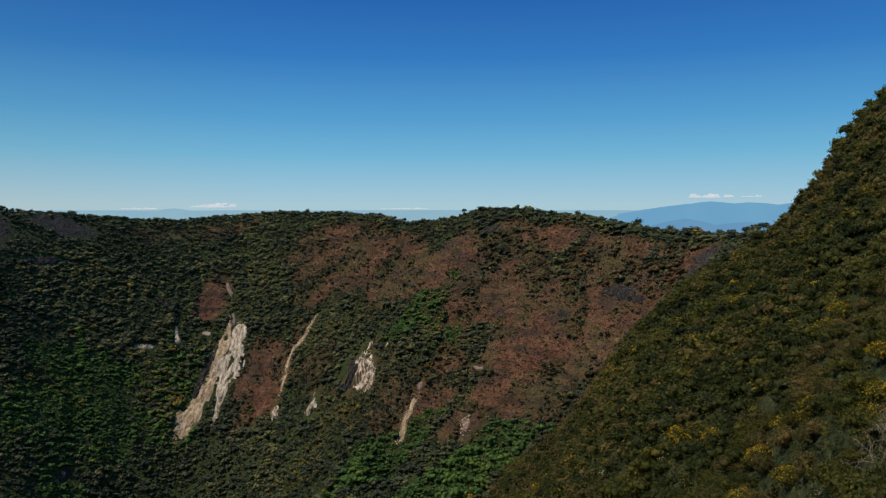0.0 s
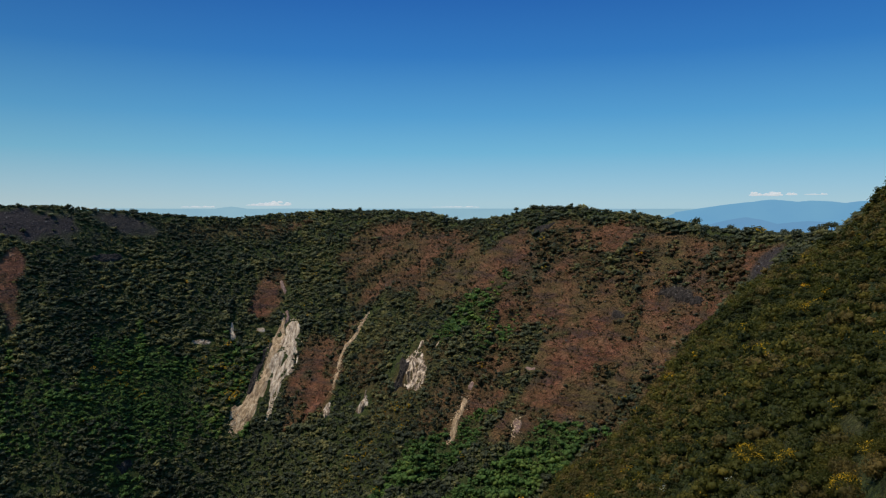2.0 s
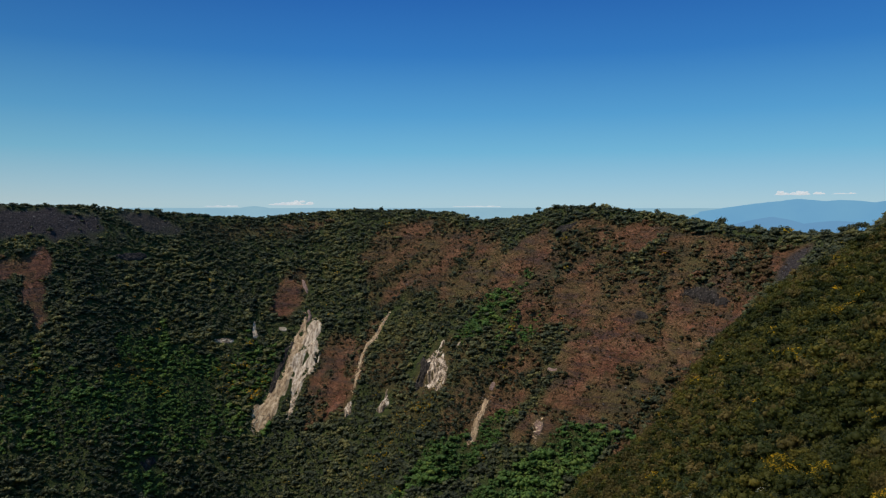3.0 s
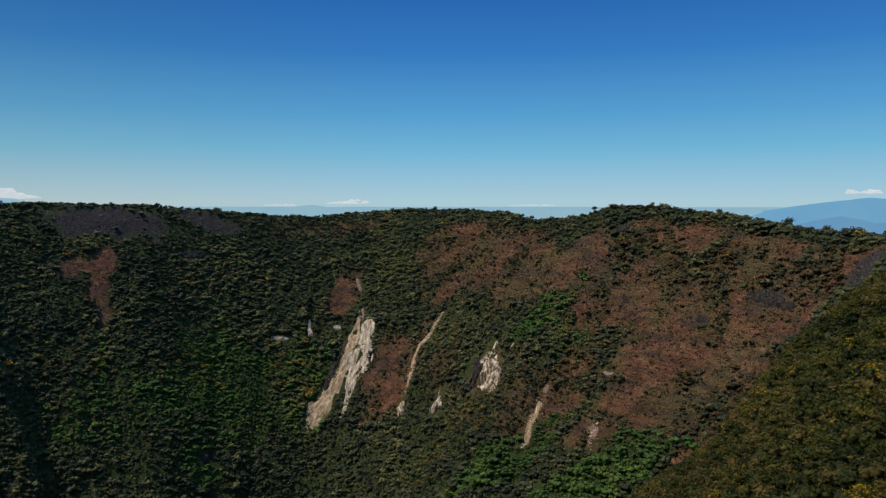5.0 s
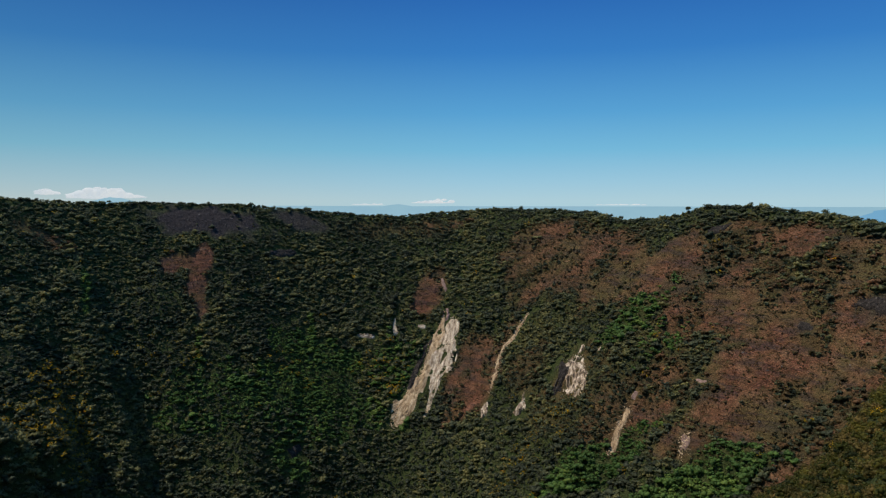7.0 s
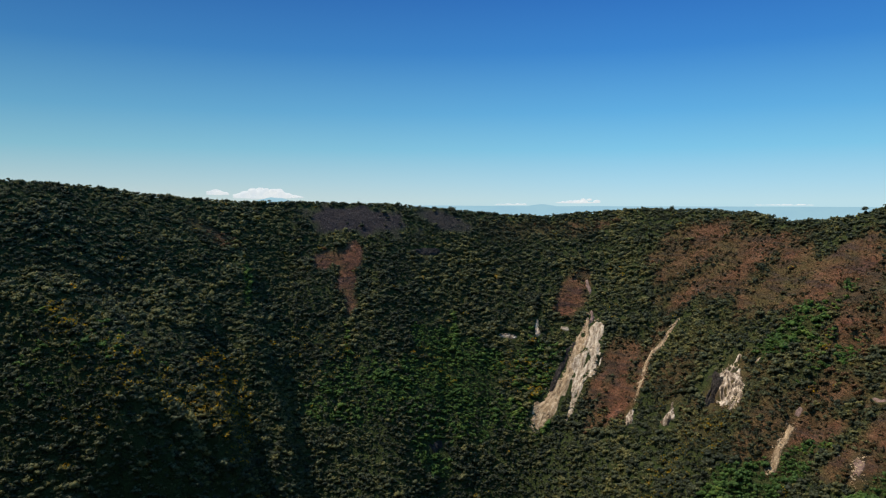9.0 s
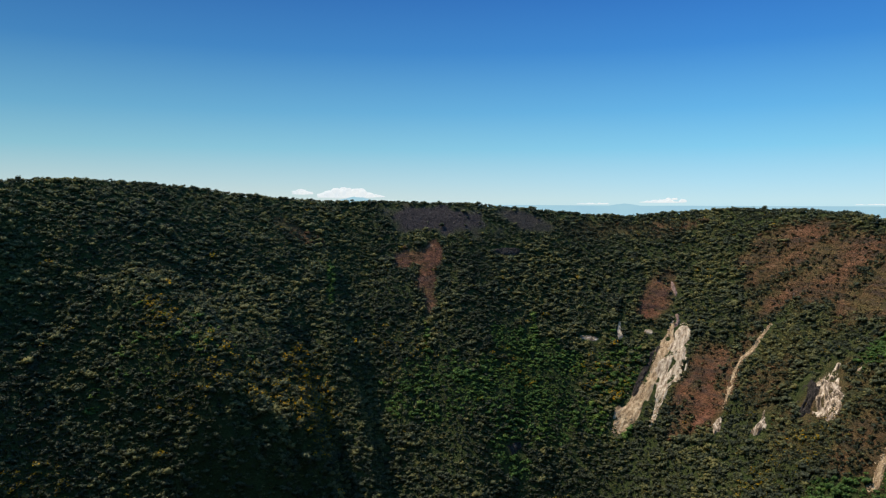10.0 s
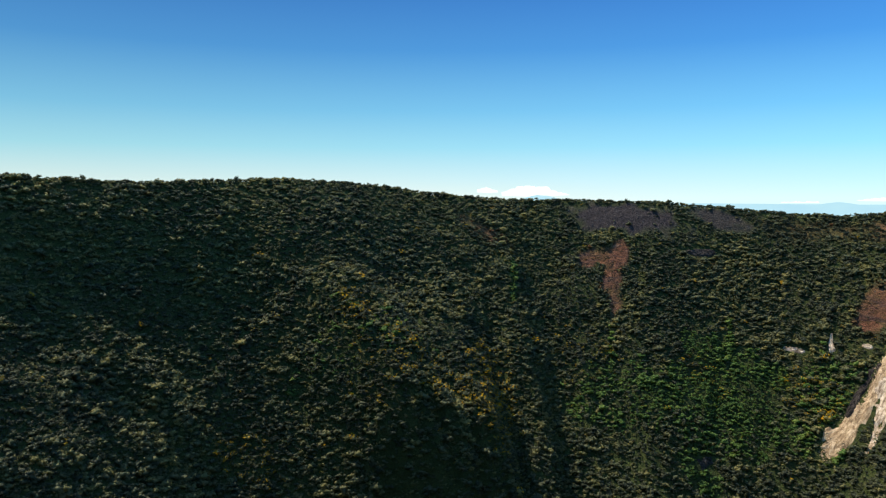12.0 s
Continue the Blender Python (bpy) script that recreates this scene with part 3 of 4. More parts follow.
def build_rocks():
    rock_face("landslide_scar", SLIDE_TAN, TAN_SCREE, "long tan scree slide down the forested crater wall", "landslide", 1.2, 1.2, 1.6, 1.0, 1, slim=1.0, columns=1.0, gaps=2.5)
    rock_face("rock_scar", SLIDE_WHITE, PALE_ROCK, "pale bare rock face above the scree slide", "rock face", 1.6, 1.7, 2.4, 0.9, 2, slim=1.3, columns=1.5, gaps=5.0)
    rock_face("cliff", SLIDE_SIDE, DARK_ROCK, "dark broken rock beside the scree slide", "cliff", 2.4, 2.6, 3.0, 1.0, 22, columns=4.0)
    rock_face("rock_outcrop", SCAR_LOW, PALE_ROCK, "pale rock below the brown hollow", "rock", 1.6, 1.6, 1.6, 0.8, 23, slim=0.6, columns=2.0, gaps=16.0)
    rock_face("rock_outcrop", CHUTE_FOOT, GREY_CLIFF, "broken rock at the foot of the narrow chute", "rock", 3.0, 2.0, 2.0, 0.9, 24, columns=3.0)
    rock_face("rock_outcrop", SLOPE_STONE, PALE_ROCK, "single pale boulder on the bushy slope", "rock", 1.6, 1.2, 1.0, 0.8, 25)
    rock_face("rock_outcrop", SLOPE_LEDGE, PINK_ROCK, "low pinkish ledge on the dry slope", "rock", 0.8, 1.4, 1.2, 0.8, 26, slim=0.45, gaps=30.0)
    rock_face("rock_outcrop", SCAR_HEAD, PINK_ROCK, "small pinkish rock at the head of the slide", "rock", 2.4, 2.0, 2.0, 0.8, 3, slim=0.6, columns=4.0, gaps=20.0)
    rock_face("rock_outcrop", SCAR_SIDE, PINK_ROCK, "pinkish rock beside the brown hollow", "rock", 2.4, 2.0, 2.0, 1.0, 4, columns=5.0)
    rock_face("rock_outcrop", WHITE_OUTCROP, PALE_ROCK, "narrow white rock standing among the trees", "rock", 1.6, 0.8, 0.5, 1.0, 5, slim=0.9, columns=0.5, gaps=5.0)
    rock_face("rock_ledge", WHITE_LEDGE, GREY_CLIFF, "low broken white ledge among the trees", "rock", 1.5, 2.4, 3.0, 1.0, 6, slim=0.7, columns=4.0)
    rock_face("scree_chute", CHUTE_MID, TAN_SCREE, "narrow pale scree chute through dark bushes", "scree chute", 0.9, 1.0, 0.6, 1.0, 7, slim=0.62, gaps=16.0)
    rock_face("cliff", CLIFF_WHITE, GREY_CLIFF, "fissured pale cliff above the crater floor", "cliff", 2.2, 3.0, 4.2, 0.8, 8, slim=1.15, columns=3.5, gaps=24.0)
    rock_face("cliff", CLIFF_DARK, DARK_ROCK, "shaded broken cliff beside the pale one", "cliff", 3.0, 6.0, 6.0, 0.9, 9, slim=1.1, columns=7.0, gaps=30.0)
    rock_face("cliff", CLIFF_LOW, GREY_CLIFF, "low dark cliff with a white patch", "cliff", 4.0, 4.0, 4.5, 1.0, 10, columns=5.0)
    rock_face("rock_outcrop", CHUTE_PINK, PINK_ROCK, "pink rock at the head of a scree chute", "rock", 2.0, 1.6, 1.0, 1.0, 11, slim=0.8, columns=3.0)
    rock_face("scree_chute", CHUTE_PALE, TAN_SCREE, "pale scree chute down the brown grass slope", "scree chute", 1.0, 1.4, 1.2, 0.8, 12, slim=0.72, columns=2.0, gaps=14.0)
    rock_face("scree_patch", SCREE_LOW, PINK_ROCK, "small pinkish scree patch at the slope's foot", "scree", 0.9, 1.8, 1.5, 0.8, 13, slim=0.38, gaps=26.0)
    rock_face("rock_band", ROCK_BAND, DARK_ROCK, "dark broken rock band with pale stones on dry slope", "rock", 3.4, 4.5, 4.0, 0.9, 14, slim=0.8, columns=3.0, gaps=20.0)
    rock_face("rock_band", WALL_BAND, DARK_ROCK, "grey rock band on the wooded crater wall", "rock", 3.6, 2.4, 4.0, 1.0, 15, slim=0.5, columns=4.0)
    rock_face("rock_outcrop", RIGHT_STONES, DARK_ROCK, "small grey stones on the dry slope", "rock", 2.2, 1.6, 2.0, 1.0, 16)
    rock_face("rock_outcrop", KNOB, DARK_ROCK, "grey rock knob below the rim trees", "rock", 2.6, 1.9, 3.0, 1.0, 17)
    rock_face("rock_outcrop", LOW_LEFT, DARK_ROCK, "dim rock showing through the valley trees", "rock", 1.5, 2.4, 3.0, 1.0, 18)


build_rocks()


def stones(name, mat, x, y, size, lift, seed, label):
    g = np.random.default_rng(seed)
    n = len(x)
    v0, f0 = ico(1)
    v = v0[None] * (size[:, None, None] * (1 + 0.3 * g.standard_normal((n, len(v0), 1)))) * (1, 1, 0.7)
    v = v + np.stack([x, y, height(x, y) + lift], 1)[:, None, :]
    f = f0[None] + (np.arange(n) * len(v0))[:, None, None]
    tagged(new(name, mesh_from(name, v.reshape(-1, 3), f.reshape(-1, 3), mat, False)), label, "stones", kind="stuff")


def loose_stones():
    """Blocks strewn over the lava fields and the dry slope, and pale rubble on the slides."""
    g = np.random.default_rng(12)
    x, y = g.uniform(-1000, 420, 90000), g.uniform(640, 1350, 90000)
    lava, dry = lava_share(x, y), dry_share(x, y)
    keep = g.uniform(0, 1, len(x)) < 0.34 * (lava > 0.35) + 0.02 * (dry > 0.5)
    x, y = x[keep], y[keep]
    stones("loose_stones", STONE, x, y, 0.35 + 1.2 * g.uniform(0, 1, len(x)) ** 3, 0.1, 13, "loose grey stones strewn over lava and dry slope")
    for k, (spine, mat, label) in enumerate(((SLIDE_TAN, TAN_RUBBLE, "tan rubble on the long slide"), (SLIDE_WHITE, PALE_RUBBLE, "pale rubble below the bare rock face"),
                                             (CHUTE_MID, TAN_RUBBLE, "pale stones in the narrow scree chute"), (CHUTE_PALE, TAN_RUBBLE, "pale stones in the grassy scree chute"),
                                             (SCREE_LOW, TAN_RUBBLE, "pale stones at the slope's foot"), (CLIFF_WHITE, GREY_RUBBLE, "broken blocks about the pale cliff"),
                                             (ROCK_BAND, DARK_ROCK, "dark blocks along the rock band"))):
        p = np.array(spine, float)
        n = int(np.hypot(np.diff(p[:, 0]), np.diff(p[:, 1])).sum() * 5.5)
        u = g.uniform(0, len(p) - 1.001, n)
        i = u.astype(int)
        q = p[i] + (p[i + 1] - p[i]) * (u - i)[:, None]
        way = p[i + 1, :2] - p[i, :2]
        way = way / np.linalg.norm(way, axis=1)[:, None]
        off = np.clip(g.standard_normal(n) * 0.62, -1.5, 1.5) * q[:, 2]
        stones("rubble", mat, q[:, 0] + way[:, 1] * off, q[:, 1] - way[:, 0] * off, 0.3 + 1.0 * g.uniform(0, 1, n) ** 2.5, 0.6, 60 + k, label)


STONE = rock("loose_stone", [(0.35, (0.05, 0.045, 0.045)), (0.55, (0.15, 0.13, 0.12)), (0.72, (0.36, 0.33, 0.30))], 0.12, (1, 1, 1), 0.2)
loose_stones()


# ---- trees ----
rng = np.random.default_rng(7)


ICO1 = ico(1)
OCTA = (np.array([(1, 0, 0), (0, 1, 0), (-1, 0, 0), (0, -1, 0), (0, 0, 1), (0, 0, -1)], float),
        np.array([(0, 1, 4), (1, 2, 4), (2, 3, 4), (3, 0, 4), (1, 0, 5), (2, 1, 5), (3, 2, 5), (0, 3, 5)]))


def tree_shape(g, leaves, lobes=5, leaf=0.17, flat=0.75, core=ICO1, lift=0.44, heart=0.40, loose=0.45):
    """A crown of unit width about (0, 0, lift): a clump for each lobe with loose sprays of leaves on it. Triangles."""
    cs, rs = [], []
    for i in range(lobes):
        a, rr = 2.4 * i + g.uniform(0, 1), 0.26 * math.sqrt((i + 0.3) / lobes) * 1.25
        cs.append((rr * math.cos(a), rr * math.sin(a), lift + g.uniform(-0.16, 0.2) * flat))
        rs.append(g.uniform(0.22, 0.34))
    cs, rs = np.array(cs), np.array(rs)
    verts, faces = [], []
    # a lumpy body of leaf clumps, one to a lobe
    at = 0
    if len(core[1]):
        for c, r in zip(cs, rs):
            v = core[0] * (1 + 0.16 * g.standard_normal((len(core[0]), 1))) * r * heart * 2.2 * np.array([1, 1, 0.9 * flat])
            a = g.uniform(0, 6.28)
            v = np.stack([v[:, 0] * math.cos(a) - v[:, 1] * math.sin(a), v[:, 0] * math.sin(a) + v[:, 1] * math.cos(a), v[:, 2]], 1)
            verts.append(v + c)
            faces.append(core[1] + at)
            at += len(v)
    k = g.integers(0, lobes, leaves)
    d = g.standard_normal((leaves, 3))
    d[:, 2] = np.abs(d[:, 2]) * 1.1 - 0.5
    d /= np.linalg.norm(d, axis=1)[:, None]
    c = cs[k] + d * rs[k][:, None] * g.uniform(0.8, 1.12, (leaves, 1)) * (1, 1, flat)
    nrm = d + loose * g.standard_normal((leaves, 3))
    nrm /= np.linalg.norm(nrm, axis=1)[:, None]
    t = np.cross(nrm, g.standard_normal((leaves, 3)))
    t /= np.linalg.norm(t, axis=1)[:, None]
    b = np.cross(nrm, t)
    s = leaf * g.uniform(0.6, 1.3, (leaves, 1))
    tri = np.stack([c + t * s, c - t * s * 0.6 + b * s * 0.8, c - t * s * 0.6 - b * s * 0.8], 1)
    verts.append(tri.reshape(-1, 3))
    faces.append(np.arange(leaves * 3).reshape(-1, 3) + at)
    return np.concatenate(verts), np.concatenate(faces)


def blossom_shape(g, petals, leaf=0.07, flat=0.85, lift=0.44):
    """Loose yellow flower heads over the upper half of a crown of unit width."""
    d = g.standard_normal((petals, 3))
    d[:, 2] = np.abs(d[:, 2]) + 0.1
    d /= np.linalg.norm(d, axis=1)[:, None]
    heads = d[g.integers(0, max(petals // 6, 3), petals)]
    c = heads * (0.5, 0.5, 0.5 * flat) + g.standard_normal((petals, 3)) * 0.05 + (0, 0, lift)
    nrm = heads + 0.6 * g.standard_normal((petals, 3))
    t = np.cross(nrm, g.standard_normal((petals, 3)))
    t /= np.linalg.norm(t, axis=1)[:, None]
    b = np.cross(nrm / np.linalg.norm(nrm, axis=1)[:, None], t)
    s = leaf * g.uniform(0.6, 1.3, (petals, 1))
    tri = np.stack([c + t * s, c - t * s * 0.6 + b * s * 0.8, c - t * s * 0.6 - b * s * 0.8], 1)
    return tri.reshape(-1, 3), np.arange(petals * 3).reshape(-1, 3)


BLOOMS = [blossom_shape(np.random.default_rng(300 + i), 44, 0.085) for i in range(5)]


def forest(name, mat, pos, width, tall, tone, shapes, label, category):
    """Many trees as one stretch of woodland."""
    nv, nf, vs, fs, tones, off = 0, 0, [], [], [], 0
    spin = rng.uniform(0, 2 * math.pi, len(pos))
    kind = rng.integers(0, len(shapes), len(pos))
    for q, (v, f) in enumerate(shapes):
        m = kind == q
        if not m.any():
            continue
        ca, sa = np.cos(spin[m])[:, None], np.sin(spin[m])[:, None]
        w, h = width[m][:, None], tall[m][:, None]
        out = np.stack([(v[:, 0] * ca - v[:, 1] * sa) * w, (v[:, 0] * sa + v[:, 1] * ca) * w, v[:, 2] * h], -1) + pos[m][:, None, :]
        n = int(m.sum())
        vs.append(out.reshape(-1, 3))
        fs.append((f[None] + (np.arange(n) * len(v))[:, None, None] + off).reshape(-1, 3))
        tones.append(np.repeat(tone[m], len(f)))
        off += n * len(v)
    me = mesh_from(name, np.concatenate(vs), np.concatenate(fs), mat, True, [("tone", "FACE", np.concatenate(tones))])
    return tagged(new(name, me), label, category, kind="stuff")


def scatter(step, lo, hi, near, far, seed):
    """Places on a jittered grid between two bearings and two ranges from the lookout."""
    g = np.random.default_rng(seed)
    xs, ys = np.meshgrid(np.arange(-1300, 700, step), np.arange(-60, 1400, step), indexing="ij")
    x = xs.ravel() + g.uniform(-0.5, 0.5, xs.size) * step
    y = ys.ravel() + g.uniform(-0.5, 0.5, xs.size) * step
    az, r = polar(x, y)
    keep = (az > lo) & (az < hi) & (r > near) & (r < far)
    return x[keep], y[keep]


SHAPES_FAR = [tree_shape(np.random.default_rng(100 + i), 26, 5, 0.108, 1.0, core=OCTA, heart=0.40, loose=0.45) for i in range(10)]
SHAPES_MID = [tree_shape(np.random.default_rng(120 + i), 48, 6, 0.078, 1.0, core=OCTA, heart=0.41, loose=0.5) for i in range(10)]
SHAPES_NEAR = [tree_shape(np.random.default_rng(140 + i), 84, 7, 0.065, 1.0, core=OCTA, heart=0.40, loose=0.5) for i in range(8)]
SHAPES_SCRUB = [tree_shape(np.random.default_rng(150 + i), 10, 3, 0.27, 0.9, core=(ICO1[0], ICO1[1][:0]), lift=0.4) for i in range(6)]


def in_sight(x, y, tall=9.0):
    """Whether a tree at a place could be seen from over the crater: woods beyond the ridges are left out."""
    z, seen = height(x, y) + tall, np.zeros(len(x), bool)
    for ex, ey in ((0, 0), (-10, 38)):
        clear = np.ones(len(x), bool)
        for u in np.linspace(0.12, 0.97, 34):
            clear &= height(ex + (x - ex) * u, ey + (y - ey) * u) < z * u + 1
        seen |= clear
    return seen


def build_woods():
    x, y = scatter(4.45, -36, 88, 160, 1480, 3)
    phi, d = polar(x, y, *CENTRE)
    az, r = polar(x, y)
    keep = (d < rim_radius(phi) + 26) & (height(x, y) > shoulder(x, y) + 6) & ((r > 560) | (az > 48))
    x, y = x[keep], y[keep]
    lean = np.hypot(height(x + 6, y) - height(x - 6, y), height(x, y + 6) - height(x, y - 6)) / 12
    keep = rng.uniform(0, 1, len(x)) < np.sqrt(1 + lean ** 2) / 1.75
    x, y = x[keep], y[keep]
    keep = in_sight(x, y)
    x, y = x[keep], y[keep]
    dry, lava = dry_share(x, y), lava_share(x, y)
    bare = bare_rock(x, y)
    keep = (rng.uniform(0, 1, len(x)) > np.clip(1.25 * dry ** 2.2, 0, 0.975)) & (rng.uniform(0, 1, len(x)) > np.clip(lava * 1.6, 0, 0.97)) & (bare < 0.5)
    x, y, dry = x[keep], y[keep], dry[keep]
    z = height(x, y)
    n = len(x)
    patchy = fractal(x, y, 70, 4, 61)
    width = (4.9 + 10.0 * rng.uniform(0, 1, n) ** 2.2) * (1 - 0.4 * smoothstep(0.3, 0.8, dry)) * (1 + 0.3 * patchy + 0.5 * fractal(x, y, 22, 3, 63))
    width = width * np.where(np.hypot(x, y) > 960, 0.88, 1.0)
    phi, d = polar(x, y, *CENTRE)
    tall = width * rng.uniform(0.62, 0.95, n) * (1 - 0.12 * smoothstep(-60, -10, d - rim_radius(phi)))
    pos = np.stack([x, y, z - 0.12 * tall], 1)
    lush = patch(x, y, LUSH, 45) * rng.uniform(0.6, 1.4, n) > 0.5
    shade = rng.uniform(0, 1, n)
    flower = rng.uniform(0, 1, n) < 0.012 + 0.85 * patch(x, y, BLOOM, 49)
    brown = ~lush & (dry > 0.38) & (rng.uniform(0, 1, n) < 0.72)
    tone = np.clip(0.36 + 0.8 * patchy + 0.36 * rng.standard_normal(n), 0, 1)
    for name, mat, m, label in (("woodland", LEAVES, ~lush & ~brown, "dense dark green broadleaf trees on the crater walls and floor"),
                                ("slope_bushes", LEAVES_DRY, brown, "olive brown bushes scattered on the dry grass slope"),
                                ("lush_thicket", LEAVES_LUSH, lush, "bright green leafy thicket on the crater floor")):
        reach = np.hypot(x, y)
        deep = z < -0.45 * reach
        m = m & (~deep | (shade < 0.15))
        for q, shapes in ((m & (reach < 640) & ~deep, SHAPES_NEAR), (m & (reach >= 640) & (reach < 930) & ~deep, SHAPES_MID), (m & ((reach >= 930) | deep), SHAPES_FAR)):
            if q.any():
                forest(name, mat, pos[q], width[q], tall[q], tone[q], shapes, label, "trees")
    m = flower
    forest("tree_blossom", BLOSSOM, pos[m], width[m], tall[m], tone[m], BLOOMS, "yellow blossom on trees scattered through the green woods", "blossom")
    # small growth that fills the gaps of the canopy
    fx, fy = x + rng.uniform(-3.4, 3.4, n), y + rng.uniform(-3.4, 3.4, n)
    keep = (dry < 0.65) & (bare_rock(fx, fy) < 0.5) & (lava_share(fx, fy) < 0.3) & (rng.uniform(0, 1, n) < 0.92) & ((np.hypot(x, y) < 980) | (rng.uniform(0, 1, n) < 0.85))
    fx, fy, ft, fl = fx[keep], fy[keep], tone[keep], lush[keep]
    fw = rng.uniform(4.0, 7.4, len(fx))
    fpos = np.stack([fx, fy, height(fx, fy) - 0.2], 1)
    for mat, m in ((LEAVES, ~fl), (LEAVES_LUSH, fl)):
        forest("understory", mat, fpos[m], fw[m], fw[m] * 0.9, ft[m], SHAPES_SCRUB, "low green bushes that fill the gaps between trees", "bushes")
    # low scrub on the dry grass
    x, y = scatter(2.1, -30, 60, 640, 1480, 9)
    phi, d = polar(x, y, *CENTRE)
    dry, lava = dry_share(x, y), lava_share(x, y)
    keep = (d < rim_radius(phi) + 4) & (dry > 0.06) & (rng.uniform(0, 1, len(x)) < 0.62 - 0.32 * smoothstep(11, 14, polar(x, y)[0]) - 0.45 * lava) & (bare_rock(x, y) < 0.5) & (height(x, y) > shoulder(x, y) + 6)
    x, y = x[keep], y[keep]
    n = len(x)
    width = 1.1 + 3.4 * rng.uniform(0, 1, n) ** 2.5
    tall = width * rng.uniform(0.5, 0.9, n)
    tone = np.clip(0.5 + 0.5 * fractal(x, y, 40, 3, 71) + 0.25 * rng.standard_normal(n), 0, 1)
    forest("dry_scrub", LEAVES_DRY, np.stack([x, y, height(x, y) - 0.1], 1), width, tall, tone, SHAPES_SCRUB, "low brown scrub and dry tussocks on the grass slope", "scrub")


def build_hillside():
    x, y = scatter(3.0, -40, 2, 100, 420, 5)
    keep = (shoulder(x, y) > crater(x, y) - 4) & in_sight(x, y, 6.0) & (np.hypot(x, y) > NEAR_REACH) & (height(x, y) > -0.48 * np.hypot(x, y))
    x, y = x[keep], y[keep]
    n = len(x)
    patchy = fractal(x, y, 28, 4, 81)
    width = (2.2 + 4.6 * rng.uniform(0, 1, n) ** 1.5) * (1 + 0.25 * patchy)
    tall = width * rng.uniform(0.7, 1.25, n)
    pos = np.stack([x, y, height(x, y) - 0.12 * tall], 1)
    tone = np.clip(0.5 + 0.55 * patchy + 0.25 * rng.standard_normal(n), 0, 1)
    pick = rng.uniform(0, 1, n)
    dry = pick < 0.22 + 0.55 * fractal(x, y, 50, 3, 83) + 0.3 * smoothstep(-21, -11, polar(x, y)[0])
    fine = [tree_shape(np.random.default_rng(200 + i), 200, 8, 0.058, 0.9, heart=0.27, loose=0.6) for i in range(8)]
    plain = [tree_shape(np.random.default_rng(210 + i), 76, 6, 0.085, 0.9, core=OCTA, heart=0.29, loose=0.55) for i in range(8)]
    close = np.hypot(x, y) < 185
    for name, mat, m, label in (("hillside_scrub", LEAVES_HILL, ~dry, "dense green shrubs on the steep near hillside"),
                                ("hillside_dry_scrub", LEAVES_STRAW, dry, "olive and brown scrub on the steep near hillside")):
        for q, shapes in ((m & close, fine), (m & ~close, plain)):
            forest(name, mat, pos[q], width[q], tall[q], tone[q], shapes, label, "shrubs")
    x, y = scatter(1.75, -38, -6, 66, 260, 6)
    z = height(x, y)
    keep = (shoulder(x, y) > crater(x, y) - 4) & (np.degrees(np.arctan2(z, np.hypot(x, y))) > -25)
    x, y, z = x[keep], y[keep], z[keep]
    under = 1.0 + 1.5 * rng.uniform(0, 1, len(x)) ** 2
    forest("undergrowth", LEAVES_HILL, np.stack([x, y, z - 0.1], 1), under, under * rng.uniform(0.6, 1.1, len(x)), rng.uniform(0, 1, len(x)) ** 1.5,
           [tree_shape(np.random.default_rng(170 + i), 28, 4, 0.12, 0.9, core=(ICO1[0], ICO1[1][:0]), lift=0.4) for i in range(5)], "knee-high olive green undergrowth between the shrubs", "undergrowth")
    m = pick > 0.985
    forest("shrub_blossom", BLOSSOM, pos[m], width[m], tall[m], tone[m], [blossom_shape(np.random.default_rng(320 + i), 60, 0.05) for i in range(5)],
           "yellow blossom on shrubs of the steep near hillside", "blossom")


NEAR_REACH = 140.0
LEAVES_HILL = foliage("hillside_leaves", (0.026, 0.034, 0.010), (0.074, 0.078, 0.016), (0.170, 0.138, 0.026))
build_woods()
build_hillside()


# ---- single plants: the shrubs of the hillside beside the lookout, and the trees along the rim ----
def limb(vs, fs, a, b, ra, rb, sides=5):
    """One tapered stretch of stem from a to b."""
    a, b = np.array(a, float), np.array(b, float)
    w = b - a
    w = w / np.linalg.norm(w)
    u = np.cross(w, (0.3, 0.5, 0.81))
    u = u / np.linalg.norm(u)
    v = np.cross(w, u)
    base = sum(len(q) for q in vs)
    ang = np.arange(sides) * 2 * math.pi / sides
    ring = np.cos(ang)[:, None] * u + np.sin(ang)[:, None] * v
    vs.append(np.concatenate([a + ring * ra, b + ring * rb]))
    i = np.arange(sides)
    j = (i + 1) % sides
    fs.append(np.stack([base + i, base + j, base + sides + j, base + sides + i], 1))


def stem_mesh(name, g, mat, tall, spread, forks=4, thick=0.03):
    """Trunk with limbs that reach into a crown of unit size."""
    vs, fs = [], []
    top = np.array((g.uniform(-0.05, 0.05), g.uniform(-0.05, 0.05), tall))
    limb(vs, fs, (0, 0, -0.1), top * 0.5, thick, thick * 0.8)
    limb(vs, fs, top * 0.5, top, thick * 0.8, thick * 0.45)
    for i in range(forks):
        a = 2.4 * i + g.uniform(0, 0.8)
        s = top * g.uniform(0.45, 0.9)
        limb(vs, fs, s, s + np.array((math.cos(a) * spread, math.sin(a) * spread, spread * g.uniform(0.5, 1.0))), thick * 0.5, thick * 0.18, 4)
    return mesh_from(name, np.concatenate(vs), np.concatenate(fs), mat, True)


